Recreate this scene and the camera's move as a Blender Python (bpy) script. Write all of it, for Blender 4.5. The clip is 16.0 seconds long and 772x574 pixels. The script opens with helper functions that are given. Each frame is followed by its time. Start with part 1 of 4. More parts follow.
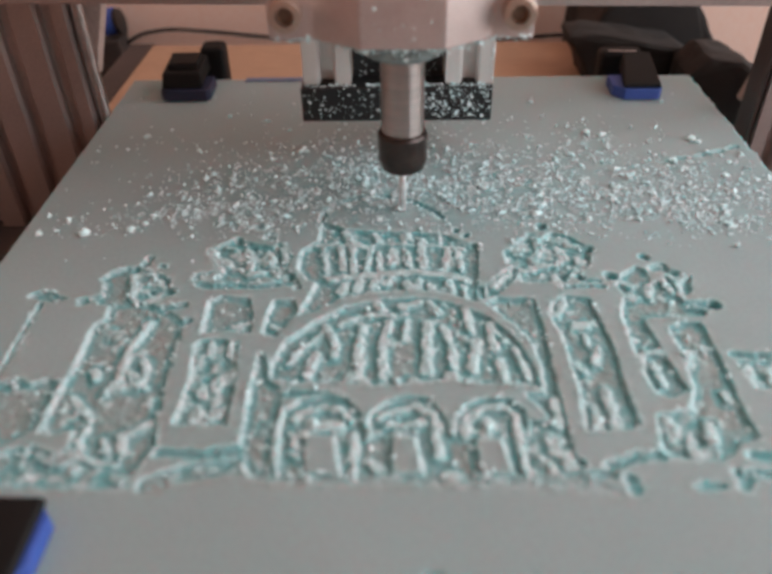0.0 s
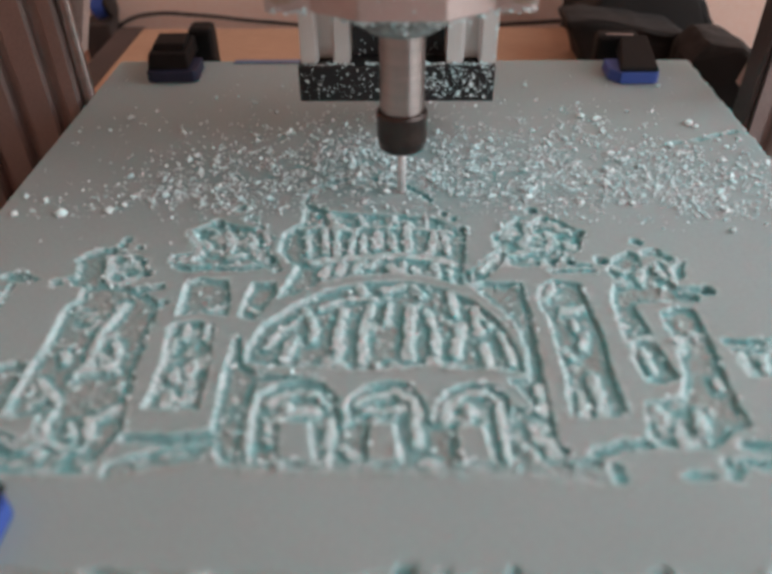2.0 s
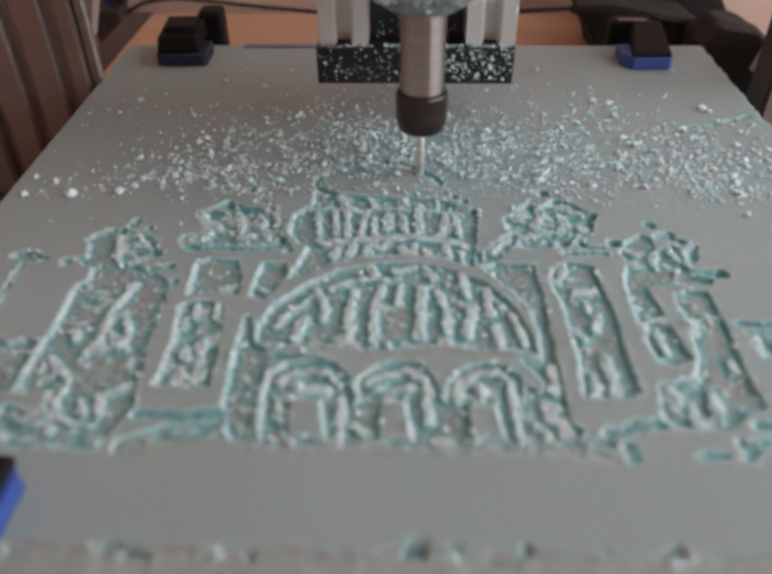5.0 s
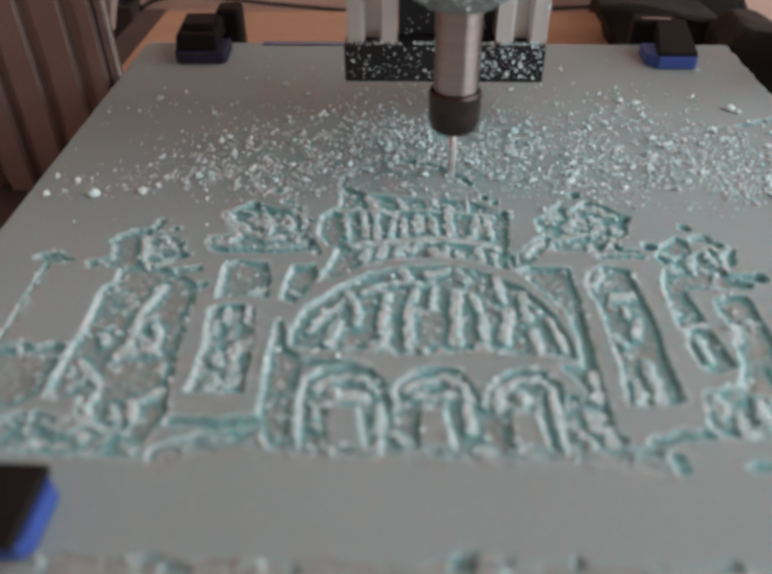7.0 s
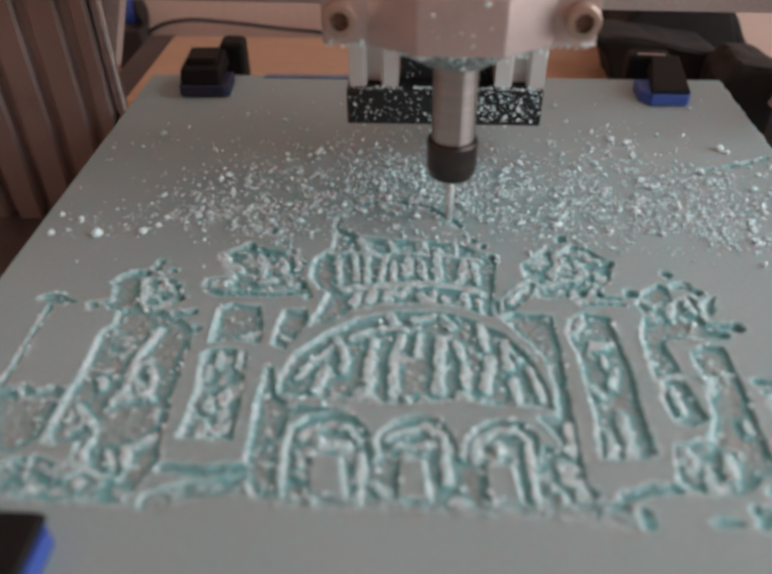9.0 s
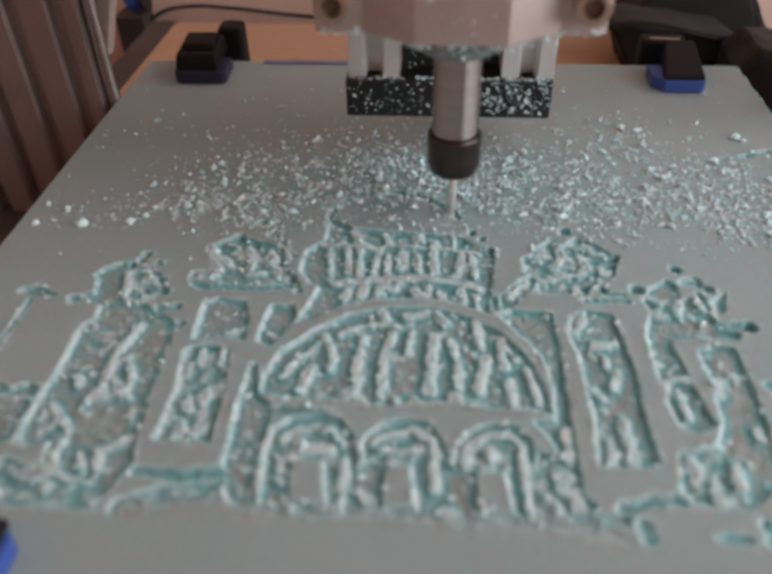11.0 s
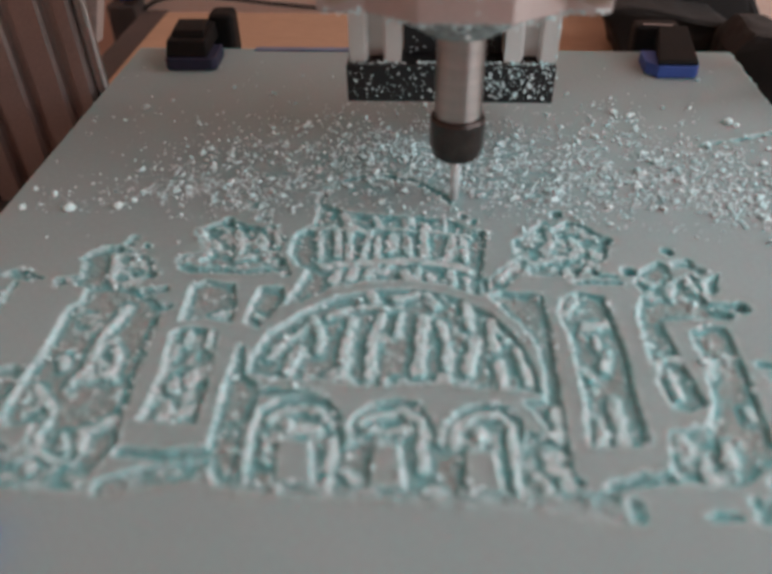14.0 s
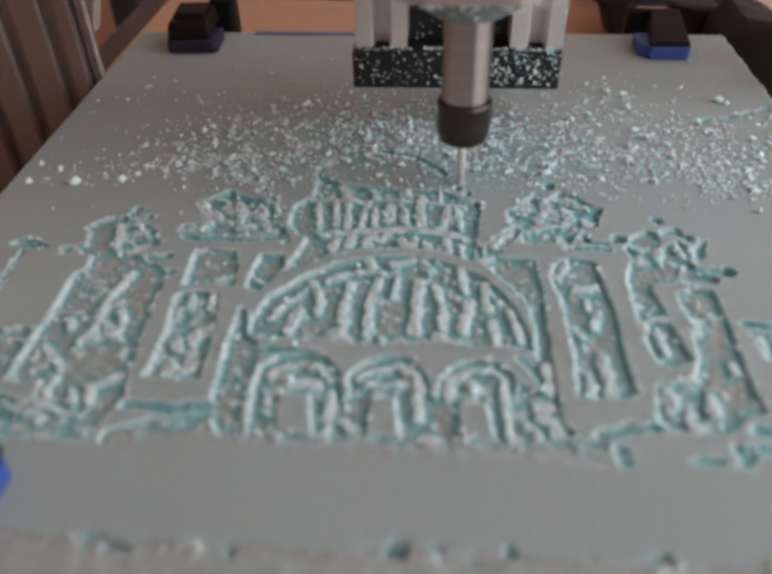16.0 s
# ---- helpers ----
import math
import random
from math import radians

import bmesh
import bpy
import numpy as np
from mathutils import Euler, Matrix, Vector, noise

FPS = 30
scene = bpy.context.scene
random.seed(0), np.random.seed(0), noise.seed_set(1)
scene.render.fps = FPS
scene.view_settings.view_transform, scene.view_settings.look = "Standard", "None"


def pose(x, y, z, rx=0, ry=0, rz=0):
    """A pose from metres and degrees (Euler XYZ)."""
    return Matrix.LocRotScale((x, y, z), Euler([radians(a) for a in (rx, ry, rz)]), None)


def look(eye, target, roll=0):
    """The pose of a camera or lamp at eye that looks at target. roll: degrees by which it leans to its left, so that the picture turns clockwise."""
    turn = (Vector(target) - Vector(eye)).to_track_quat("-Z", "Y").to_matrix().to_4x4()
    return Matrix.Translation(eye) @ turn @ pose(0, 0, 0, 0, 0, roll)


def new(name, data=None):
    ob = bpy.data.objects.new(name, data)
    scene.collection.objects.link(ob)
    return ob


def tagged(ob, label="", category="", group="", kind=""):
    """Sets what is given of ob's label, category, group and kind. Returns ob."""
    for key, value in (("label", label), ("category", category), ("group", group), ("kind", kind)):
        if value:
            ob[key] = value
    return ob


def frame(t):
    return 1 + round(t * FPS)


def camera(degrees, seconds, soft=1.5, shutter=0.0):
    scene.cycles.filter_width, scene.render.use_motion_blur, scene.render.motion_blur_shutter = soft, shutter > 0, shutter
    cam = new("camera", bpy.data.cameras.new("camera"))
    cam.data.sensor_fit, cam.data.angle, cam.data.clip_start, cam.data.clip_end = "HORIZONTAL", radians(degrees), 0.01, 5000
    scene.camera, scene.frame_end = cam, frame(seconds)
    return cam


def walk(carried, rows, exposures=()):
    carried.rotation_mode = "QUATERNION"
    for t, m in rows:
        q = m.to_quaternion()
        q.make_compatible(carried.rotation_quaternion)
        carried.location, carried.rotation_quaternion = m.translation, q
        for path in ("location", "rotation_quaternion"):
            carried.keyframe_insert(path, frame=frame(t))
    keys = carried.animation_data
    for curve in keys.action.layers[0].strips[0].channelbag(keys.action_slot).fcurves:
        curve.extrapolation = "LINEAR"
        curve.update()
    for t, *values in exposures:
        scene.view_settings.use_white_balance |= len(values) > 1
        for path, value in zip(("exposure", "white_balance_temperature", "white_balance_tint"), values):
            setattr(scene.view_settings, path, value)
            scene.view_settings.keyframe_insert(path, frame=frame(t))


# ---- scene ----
cam = camera(56.22, 16.0, soft=3.8, shutter=0.4)
cam.data.dof.use_dof, cam.data.dof.focus_distance, cam.data.dof.aperture_fstop = True, 0.33, 7.8
PATH = [
    (0, (0.00740, 0.01953, 0.15614), (0.00207, 0.25670, -0.02749), -1.06),
    (0.5, (0.00779, 0.01997, 0.15326), (0.00212, 0.25665, -0.03098), -0.76),
    (1, (0.00964, 0.02749, 0.15332), (0.00434, 0.26373, -0.03151), -0.54),
    (1.5, (0.01297, 0.02650, 0.15027), (0.00732, 0.26315, -0.03403), -0.98),
    (2, (0.01348, 0.02353, 0.14822), (0.00759, 0.25926, -0.03723), -0.73),
    (2.5, (0.01439, 0.02692, 0.14931), (0.00757, 0.26288, -0.03583), -0.84),
    (3, (0.01519, 0.02250, 0.14817), (0.00834, 0.25854, -0.03687), -0.91),
    (3.5, (0.01326, 0.02329, 0.14490), (0.00681, 0.25776, -0.04213), -1.00),
    (4, (0.01247, 0.02315, 0.14414), (0.00530, 0.25727, -0.04330), -0.80),
    (6.5, (0.00533, 0.02033, 0.14386), (-0.00360, 0.25403, -0.04403), -0.71),
    (7, (0.00119, 0.02633, 0.14266), (-0.00703, 0.25986, -0.04547), -0.47),
    (7.5, (-0.00250, 0.02209, 0.14523), (-0.00891, 0.25567, -0.04292), -0.12),
    (8, (-0.00587, 0.02069, 0.15628), (-0.00292, 0.25427, -0.03196), 0.55),
    (8.5, (0.00200, 0.02419, 0.15973), (-0.00464, 0.25846, -0.02754), 0.03),
    (11, (0.01599, 0.03921, 0.15296), (-0.00322, 0.27017, -0.03753), -1.30),
    (11.5, (0.01608, 0.03324, 0.15110), (-0.00323, 0.26449, -0.03904), -1.28),
    (12, (0.01483, 0.03219, 0.14937), (-0.00367, 0.26281, -0.04161), -1.09),
    (12.5, (0.01493, 0.03305, 0.14859), (-0.00339, 0.26374, -0.04232), -1.10),
    (13, (0.01701, 0.03828, 0.14862), (-0.00138, 0.26845, -0.04292), -1.20),
    (13.5, (0.01891, 0.03304, 0.14742), (0.00064, 0.26368, -0.04356), -1.30),
    (14, (0.01858, 0.03784, 0.14763), (0.00043, 0.26832, -0.04356), -1.28),
    (14.5, (0.01762, 0.03157, 0.14567), (-0.00065, 0.26202, -0.04553), -1.25),
    (15, (0.01861, 0.03123, 0.14424), (0.00050, 0.26168, -0.04698), -1.26),
    (15.5, (0.02005, 0.02625, 0.14363), (0.00231, 0.25640, -0.04798), -1.28),
    (16, (0.02013, 0.02576, 0.14365), (0.00214, 0.25608, -0.04773), -1.32),
]
walk(cam, [(t, look(eye, target, roll)) for t, eye, target, roll in PATH],
     exposures=[(0, 0.02), (1, -0.03), (2, -0.09), (3, -0.17), (3.5, -0.22), (16, -0.22)])

# ---- light: one window to the side, sky behind it ----
world = bpy.data.worlds.new("sky")
world.use_nodes = True
scene.world = world
sky = world.node_tree.nodes.new("ShaderNodeTexSky")
sky.sky_type, sky.sun_disc = "NISHITA", False
sky.sun_elevation, sky.sun_rotation = radians(35), radians(100)
world.node_tree.nodes["Background"].inputs["Strength"].default_value = 0.1
world.node_tree.links.new(sky.outputs["Color"], world.node_tree.nodes["Background"].inputs["Color"])

ROOM = dict(x0=-1.0, x1=0.70, y0=-1.3, y1=0.60, z0=-0.80, z1=1.60)
WIN = dict(y0=-0.58, y1=0.57, z0=0.05, z1=1.00)
lamp = new("window_light", bpy.data.lights.new("window_light", "AREA"))
lamp.data.shape, lamp.data.size, lamp.data.size_y = "RECTANGLE", WIN["z1"] - WIN["z0"], WIN["y1"] - WIN["y0"]
lamp.data.energy, lamp.data.color = 11.2, (0.925, 0.965, 0.995)
lamp.matrix_world = pose(ROOM["x1"] - 0.01, (WIN["y0"] + WIN["y1"]) / 2, (WIN["z0"] + WIN["z1"]) / 2, 0, 90, 0)


# ---- materials ----
def material(name, base, rough=0.6, metal=0.0, dark=None, scale=300.0, fine=2500.0, mix=0.35, bump=0.15, depth=0.0002, stretch=(1, 1, 1), spec=0.5):
    """Principled surface with broad stains, fine grain and relief. base and dark: linear colours; scales per metre."""
    m = bpy.data.materials.new(name)
    m.use_nodes = True
    n, l = m.node_tree.nodes, m.node_tree.links
    b = n["Principled BSDF"]
    b.inputs["Roughness"].default_value, b.inputs["Metallic"].default_value = rough, metal
    b.inputs["Specular IOR Level"].default_value = spec
    co = n.new("ShaderNodeTexCoord")
    mp = n.new("ShaderNodeMapping")
    mp.inputs["Scale"].default_value = stretch
    l.new(co.outputs["Object"], mp.inputs["Vector"])
    big, small = n.new("ShaderNodeTexNoise"), n.new("ShaderNodeTexNoise")
    big.inputs["Scale"].default_value, small.inputs["Scale"].default_value = scale, fine
    big.inputs["Detail"].default_value, small.inputs["Detail"].default_value = 4, 3
    for t in (big, small):
        l.new(mp.outputs["Vector"], t.inputs["Vector"])
    ramp = n.new("ShaderNodeValToRGB")
    ramp.color_ramp.elements[0].position, ramp.color_ramp.elements[1].position = 0.3, 0.72
    dark = dark or tuple(c * 0.7 for c in base)
    ramp.color_ramp.elements[0].color, ramp.color_ramp.elements[1].color = (*dark, 1), (*base, 1)
    l.new(big.outputs["Fac"], ramp.inputs["Fac"])
    over = n.new("ShaderNodeMix")
    over.data_type, over.blend_type = "RGBA", "OVERLAY"
    over.inputs["Factor"].default_value = mix
    l.new(ramp.outputs["Color"], over.inputs["A"])
    l.new(small.outputs["Fac"], over.inputs["B"])
    l.new(over.outputs["Result"], b.inputs["Base Color"])
    bm_ = n.new("ShaderNodeBump")
    bm_.inputs["Strength"].default_value, bm_.inputs["Distance"].default_value = bump, depth
    l.new(small.outputs["Fac"], bm_.inputs["Height"])
    l.new(bm_.outputs["Normal"], b.inputs["Normal"])
    return m


def foam_material():
    """Extruded foam: a greyish pressed skin, teal where cut and for painted shade, pale where torn or painted as lit.
    """
    m = material("foam", (0.335, 0.402, 0.410), 0.7, dark=(0.308, 0.372, 0.378), scale=14, fine=700, mix=0.12, bump=0.1, depth=0.0002, spec=0.25)
    n, l = m.node_tree.nodes, m.node_tree.links
    b = n["Principled BSDF"]
    skin = b.inputs["Base Color"].links[0].from_socket
    under = skin
    # the pale share holds torn edges and the painted lit sides of the cuts
    for name, colour in (("dust", (0.325, 0.345, 0.330, 1)), ("cut", (0.165, 0.375, 0.392, 1)), ("fuzz_lit", (0.525, 0.625, 0.640, 1))):
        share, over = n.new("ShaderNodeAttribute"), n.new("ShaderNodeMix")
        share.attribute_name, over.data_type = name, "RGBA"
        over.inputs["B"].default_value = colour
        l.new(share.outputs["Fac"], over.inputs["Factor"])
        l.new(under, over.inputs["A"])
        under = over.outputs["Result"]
    l.new(under, b.inputs["Base Color"])
    # blue-green light goes far through the foam, red light hardly at all
    b.inputs["Subsurface Weight"].default_value = 0.75
    b.inputs["Subsurface Radius"].default_value = (0.25, 1.0, 1.0)
    b.inputs["Subsurface Scale"].default_value = 0.0042
    return m


def chip_material():
    m = material("foam_chip", (0.82, 0.95, 0.97), 0.7, dark=(0.62, 0.84, 0.87), scale=120, fine=1500, mix=0.3, bump=0.4, depth=0.0003, spec=0.3)
    n, l = m.node_tree.nodes, m.node_tree.links
    b = n["Principled BSDF"]
    src = b.inputs["Base Color"].links[0].from_socket
    geo, hsv = n.new("ShaderNodeNewGeometry"), n.new("ShaderNodeHueSaturation")
    rng = n.new("ShaderNodeMapRange")
    rng.inputs["To Min"].default_value, rng.inputs["To Max"].default_value = 0.82, 1.12
    l.new(geo.outputs["Random Per Island"], rng.inputs["Value"])
    l.new(rng.outputs["Result"], hsv.inputs["Value"])
    l.new(src, hsv.inputs["Color"])
    l.new(hsv.outputs["Color"], b.inputs["Base Color"])
    b.inputs["Subsurface Weight"].default_value = 0.6
    b.inputs["Subsurface Radius"].default_value = (0.7, 1.0, 1.0)
    b.inputs["Subsurface Scale"].default_value = 0.0010
    return m


M_FOAM, M_CHIP = foam_material(), chip_material()
M_BRIGHT = material("bright_profile", (0.80, 0.77, 0.75), 0.42, 0.45, dark=(0.70, 0.67, 0.65), scale=60, fine=1200, mix=0.2)
M_ALU = material("brushed_aluminium", (0.72, 0.60, 0.58), 0.46, 0.88, dark=(0.60, 0.50, 0.48), scale=60, fine=1800, mix=0.3, bump=0.2, depth=0.0001)
M_PROFILE = material("anodised_profile", (0.53, 0.44, 0.415), 0.38, 0.76, dark=(0.44, 0.365, 0.345), scale=30, fine=700, mix=0.2, bump=0.12, depth=0.0001)
M_SLOT = material("profile_slot_dark", (0.10, 0.09, 0.085), 0.6, 0.6, scale=60, fine=900)
M_STEEL = material("turned_steel", (0.52, 0.44, 0.42), 0.32, 0.98, dark=(0.40, 0.36, 0.34), scale=80, fine=1500, mix=0.25, bump=0.25, depth=0.00008, stretch=(0.15, 0.15, 3))
# lathe marks run round the shaft and draw highlights out along it
steel = M_STEEL.node_tree.nodes["Principled BSDF"]
radial = M_STEEL.node_tree.nodes.new("ShaderNodeTangent")
radial.direction_type, radial.axis = "RADIAL", "Z"
steel.inputs["Anisotropic"].default_value, steel.inputs["Anisotropic Rotation"].default_value = 0.92, 0.25
M_STEEL.node_tree.links.new(radial.outputs["Tangent"], steel.inputs["Tangent"])
M_NUT = material("blackened_nut", (0.085, 0.062, 0.055), 0.34, 0.75, dark=(0.04, 0.032, 0.03), scale=120, fine=1600, mix=0.35)
M_DUSTY = material("dusty_collar", (0.36, 0.42, 0.42), 0.9, dark=(0.15, 0.165, 0.16), scale=260, fine=1600, mix=0.6, bump=0.5, depth=0.0005)
M_BIT = material("carbide_bit", (0.80, 0.80, 0.80), 0.3, 0.35, scale=300, fine=2000)
M_BLACK = material("black_printed_plastic", (0.012, 0.012, 0.013), 0.5, scale=80, fine=2500, mix=0.3, stretch=(1, 1, 8))
M_CLAMP = material("black_clamp_nylon", (0.010, 0.009, 0.009), 0.62, dark=(0.005, 0.0045, 0.0045), scale=70, fine=1500, mix=0.3, bump=0.3, depth=0.0003, spec=0.22)
M_BLUE = material("blue_rubber_pad", (0.048, 0.100, 0.40), 0.5, dark=(0.036, 0.078, 0.31), scale=90, fine=1200, mix=0.25, bump=0.3)
M_TAPE = material("blue_tape", (0.19, 0.24, 0.38), 0.55, scale=60, fine=900, mix=0.2)
# darker copy of the blue pad rubber, with shadow put into its colour
M_BLUE_SHADED = material("shaded_blue_pad", (0.020, 0.024, 0.065), 0.6, scale=90, fine=1200, mix=0.25, bump=0.3)
M_WOOD = material("bed_board", (0.56, 0.34, 0.22), 0.6, dark=(0.47, 0.28, 0.18), scale=12, fine=350, mix=0.25, stretch=(0.25, 2, 2))
M_RAIL = material("dark_rail", (0.075, 0.055, 0.05), 0.5, dark=(0.045, 0.035, 0.032), scale=30, fine=500)
M_WALL = material("painted_wall", (0.90, 0.615, 0.50), 0.85, dark=(0.84, 0.57, 0.46), scale=4, fine=220, mix=0.2, bump=0.3, depth=0.0006)
M_CEIL = material("white_ceiling", (0.82, 0.76, 0.72), 0.9, scale=3, fine=150, mix=0.15)
M_FLOOR = material("room_floor", (0.25, 0.15, 0.09), 0.5, scale=5, fine=90, mix=0.4, stretch=(0.2, 2, 1))
M_TABLE = material("dark_table", (0.10, 0.060, 0.045), 0.5, dark=(0.06, 0.038, 0.03), scale=8, fine=200, mix=0.35, stretch=(0.2, 2, 1))
M_BAG = material("black_cloth_bag", (0.032, 0.025, 0.022), 0.85, dark=(0.017, 0.014, 0.013), scale=25, fine=1200, mix=0.4, bump=0.5, depth=0.0006)
M_CABLE = material("black_cable_rubber", (0.015, 0.013, 0.013), 0.45, scale=60, fine=900)
M_SCREW = material("worn_screw", (0.66, 0.52, 0.44), 0.38, 0.85, dark=(0.48, 0.36, 0.29), scale=150, fine=1500)
M_SOCKET_SHADE = material("shaded_socket", (0.22, 0.15, 0.11), 0.45, 0.7, dark=(0.12, 0.08, 0.06), scale=200, fine=1500)
M_PINK = material("pale_plate", (0.62, 0.50, 0.46), 0.5, scale=20, fine=500)


# ---- mesh helpers ----
def link(name, bm, mat, parent=None, label="", smooth=False):
    me = bpy.data.meshes.new(name)
    bm.normal_update()
    bm.to_mesh(me)
    bm.free()
    me.materials.append(mat)
    if smooth:
        for p in me.polygons:
            p.use_smooth = True
    ob = new(name, me)
    if parent:
        ob.parent = parent
    if label:
        ob["label"] = label
    return ob


def part(name, bm, mat, parent, label="", smooth=False):
    return link(name, bm, mat, parent, label, smooth)


def box(x0, x1, y0, y1, z0, z1, bevel=0.0, bm=None, seg=2):
    own = bmesh.new()
    bmesh.ops.create_cube(own, size=1, matrix=Matrix.LocRotScale(((x0 + x1) / 2, (y0 + y1) / 2, (z0 + z1) / 2), None, (x1 - x0, y1 - y0, z1 - z0)))
    if bevel:
        bmesh.ops.bevel(own, geom=own.edges[:], offset=bevel, segments=seg, affect="EDGES", profile=0.6)
    return merge(bm, own)


def merge(bm, own):
    if bm is None:
        return own
    me = bpy.data.meshes.new("tmp")
    own.to_mesh(me)
    own.free()
    bm.from_mesh(me)
    bpy.data.meshes.remove(me)
    return bm


def lathe(profile, seg=48, bm=None, at=(0, 0, 0)):
    """Solid of revolution about z; profile: (radius, z) from the bottom up."""
    own = bmesh.new()
    rings = []
    for r, z in profile:
        rings.append([own.verts.new((at[0] + r * math.cos(2 * math.pi * k / seg), at[1] + r * math.sin(2 * math.pi * k / seg), at[2] + z)) for k in range(seg)])
    for a, b in zip(rings, rings[1:]):
        for k in range(seg):
            own.faces.new((a[k], a[(k + 1) % seg], b[(k + 1) % seg], b[k]))
    own.faces.new(rings[0][::-1])
    own.faces.new(rings[-1])
    return merge(bm, own)


def prism(outline, z0, z1, bevel=0.0, bm=None, axis="z"):
    """Outline of (u, v) drawn up from z0 to z1; axis y: outline is (x, z) and runs along y; axis x: outline is (y, z)."""
    own = bmesh.new()
    put = {"z": lambda u, v, w: (u, v, w), "y": lambda u, v, w: (u, w, v), "x": lambda u, v, w: (w, u, v)}[axis]
    a = [own.verts.new(put(u, v, z0)) for u, v in outline]
    b = [own.verts.new(put(u, v, z1)) for u, v in outline]
    n = len(a)
    own.faces.new(a[::-1])
    own.faces.new(b)
    for k in range(n):
        own.faces.new((a[k], a[(k + 1) % n], b[(k + 1) % n], b[k]))
    bmesh.ops.recalc_face_normals(own, faces=own.faces[:])
    if bevel:
        bmesh.ops.bevel(own, geom=own.edges[:], offset=bevel, segments=2, affect="EDGES", profile=0.6)
    return merge(bm, own)


def thing(name, label, category, at=(0, 0, 0), group=""):
    ob = new(name)
    ob.empty_display_size = 0.02
    ob.matrix_basis = pose(*at)
    return tagged(ob, label, category, group)


# ---- the room ----
def slab(name, x0, x1, y0, y1, z0, z1, mat, label):
    return tagged(link(name, box(x0, x1, y0, y1, z0, z1), mat), label, "", "", "structure")


def room():
    r, w, t = ROOM, WIN, 0.12
    # all sides but the north wall are unseen, added to enclose and bounce light
    slab("floor", r["x0"] - t, r["x1"] + t, r["y0"] - t, r["y1"] + t, r["z0"] - t, r["z0"], M_FLOOR, "brown wooden room floor below the table")
    slab("ceiling", r["x0"] - t, r["x1"] + t, r["y0"] - t, r["y1"] + t, r["z1"], r["z1"] + t, M_CEIL, "plain pale ceiling over the work room")
    slab("wall_north", r["x0"] - t, r["x1"] + t, r["y1"], r["y1"] + t, r["z0"], r["z1"], M_WALL, "matt pinkish beige wall behind the machine")
    slab("wall_south", r["x0"] - t, r["x1"] + t, r["y0"] - t, r["y0"], r["z0"], r["z1"], M_WALL, "matt pinkish beige wall closing the room")
    slab("wall_west", r["x0"] - t, r["x0"], r["y0"], r["y1"], r["z0"], r["z1"], M_WALL, "matt pinkish beige side wall of the room")
    bm = box(r["x1"], r["x1"] + t, r["y0"], w["y0"], r["z0"], r["z1"])
    box(r["x1"], r["x1"] + t, w["y1"], r["y1"], r["z0"], r["z1"], bm=bm)
    box(r["x1"], r["x1"] + t, w["y0"], w["y1"], r["z0"], w["z0"], bm=bm)
    box(r["x1"], r["x1"] + t, w["y0"], w["y1"], w["z1"], r["z1"], bm=bm)
    tagged(link("wall_east", bm, M_WALL), "pinkish beige wall with the window opening", "", "", "structure")


room()

# ---- table, machine bed ----
TABLE_Z, BED_Z = -0.085, -0.022


def table():
    t = thing("work_table", "dark brown wooden table under the milling machine", "table", (0, 0.1, ROOM["z0"]))
    h = TABLE_Z - ROOM["z0"]
    part("tabletop", box(-0.75, 0.54, -0.55, 0.49, h - 0.03, h, 0.003), M_TABLE, t)
    for x in (-0.70, 0.49):
        for y in (-0.50, 0.44):
            part("leg", box(x - 0.03, x + 0.03, y - 0.03, y + 0.03, 0, h - 0.0302, 0.003), M_TABLE, t)


def bed():
    b = thing("machine_bed", "orange-brown wooden bed board of the milling machine", "machine bed", (0, 0, TABLE_Z))
    part("bed_board", prism([(-0.1685, 0.535), (-0.1685, 0.402), (-0.137, 0.390), (-0.137, 0.125), (0.166, 0.125), (0.166, 0.428), (0.128, 0.428), (0.128, 0.535)], BED_Z - 0.016 - TABLE_Z, BED_Z - TABLE_Z, 0.0012), M_WOOD, b)
    for x in (-0.1, 0.1):
        part("support_bar", box(x - 0.02, x + 0.02, 0.13, 0.53, 0, BED_Z - 0.0162 - TABLE_Z, 0.002), M_RAIL, b, "dark support bar under the bed")
    for x0, x1, y0, z1 in ((-0.1885, -0.1700, 0.392, -0.024), (0.1700, 0.1800, 0.0, -0.045)):
        part("side_rail", box(x0, x1, y0, 0.545 if x0 < 0 else 0.455, 0, z1 - TABLE_Z, 0.0015), M_RAIL, b, "dark brown side rail")


table()
bed()

# ---- the carved foam board ----
BX0, BX1, BY0, BY1, BT = -141.5, 171.0, 88.0, 413.5, 20.0      # millimetres
NEAR = 110.5                         # where the flat margin ends
STEP = 0.38
GX = np.linspace(BX0, BX1, int((BX1 - BX0) / STEP) + 1)
GY = np.concatenate([np.linspace(BY0, 296.0, int((296.0 - BY0) / STEP) + 1), np.linspace(296.0, BY1, 118)[1:]])
XX, YY = np.meshgrid(GX, GY)
INSIDE = np.full(XX.shape, -9.0)     # millimetres inside the cut, negative outside
RIDGE = np.full(XX.shape, -9.0)      # millimetres inside what was left standing
RUBBLE = np.full(XX.shape, -9.0)     # and for what was torn into lumps
ISLE = np.full(XX.shape, -9.0)       # the same for the flat door panels
PITS = np.full(XX.shape, -9.0)       # and for single stabs


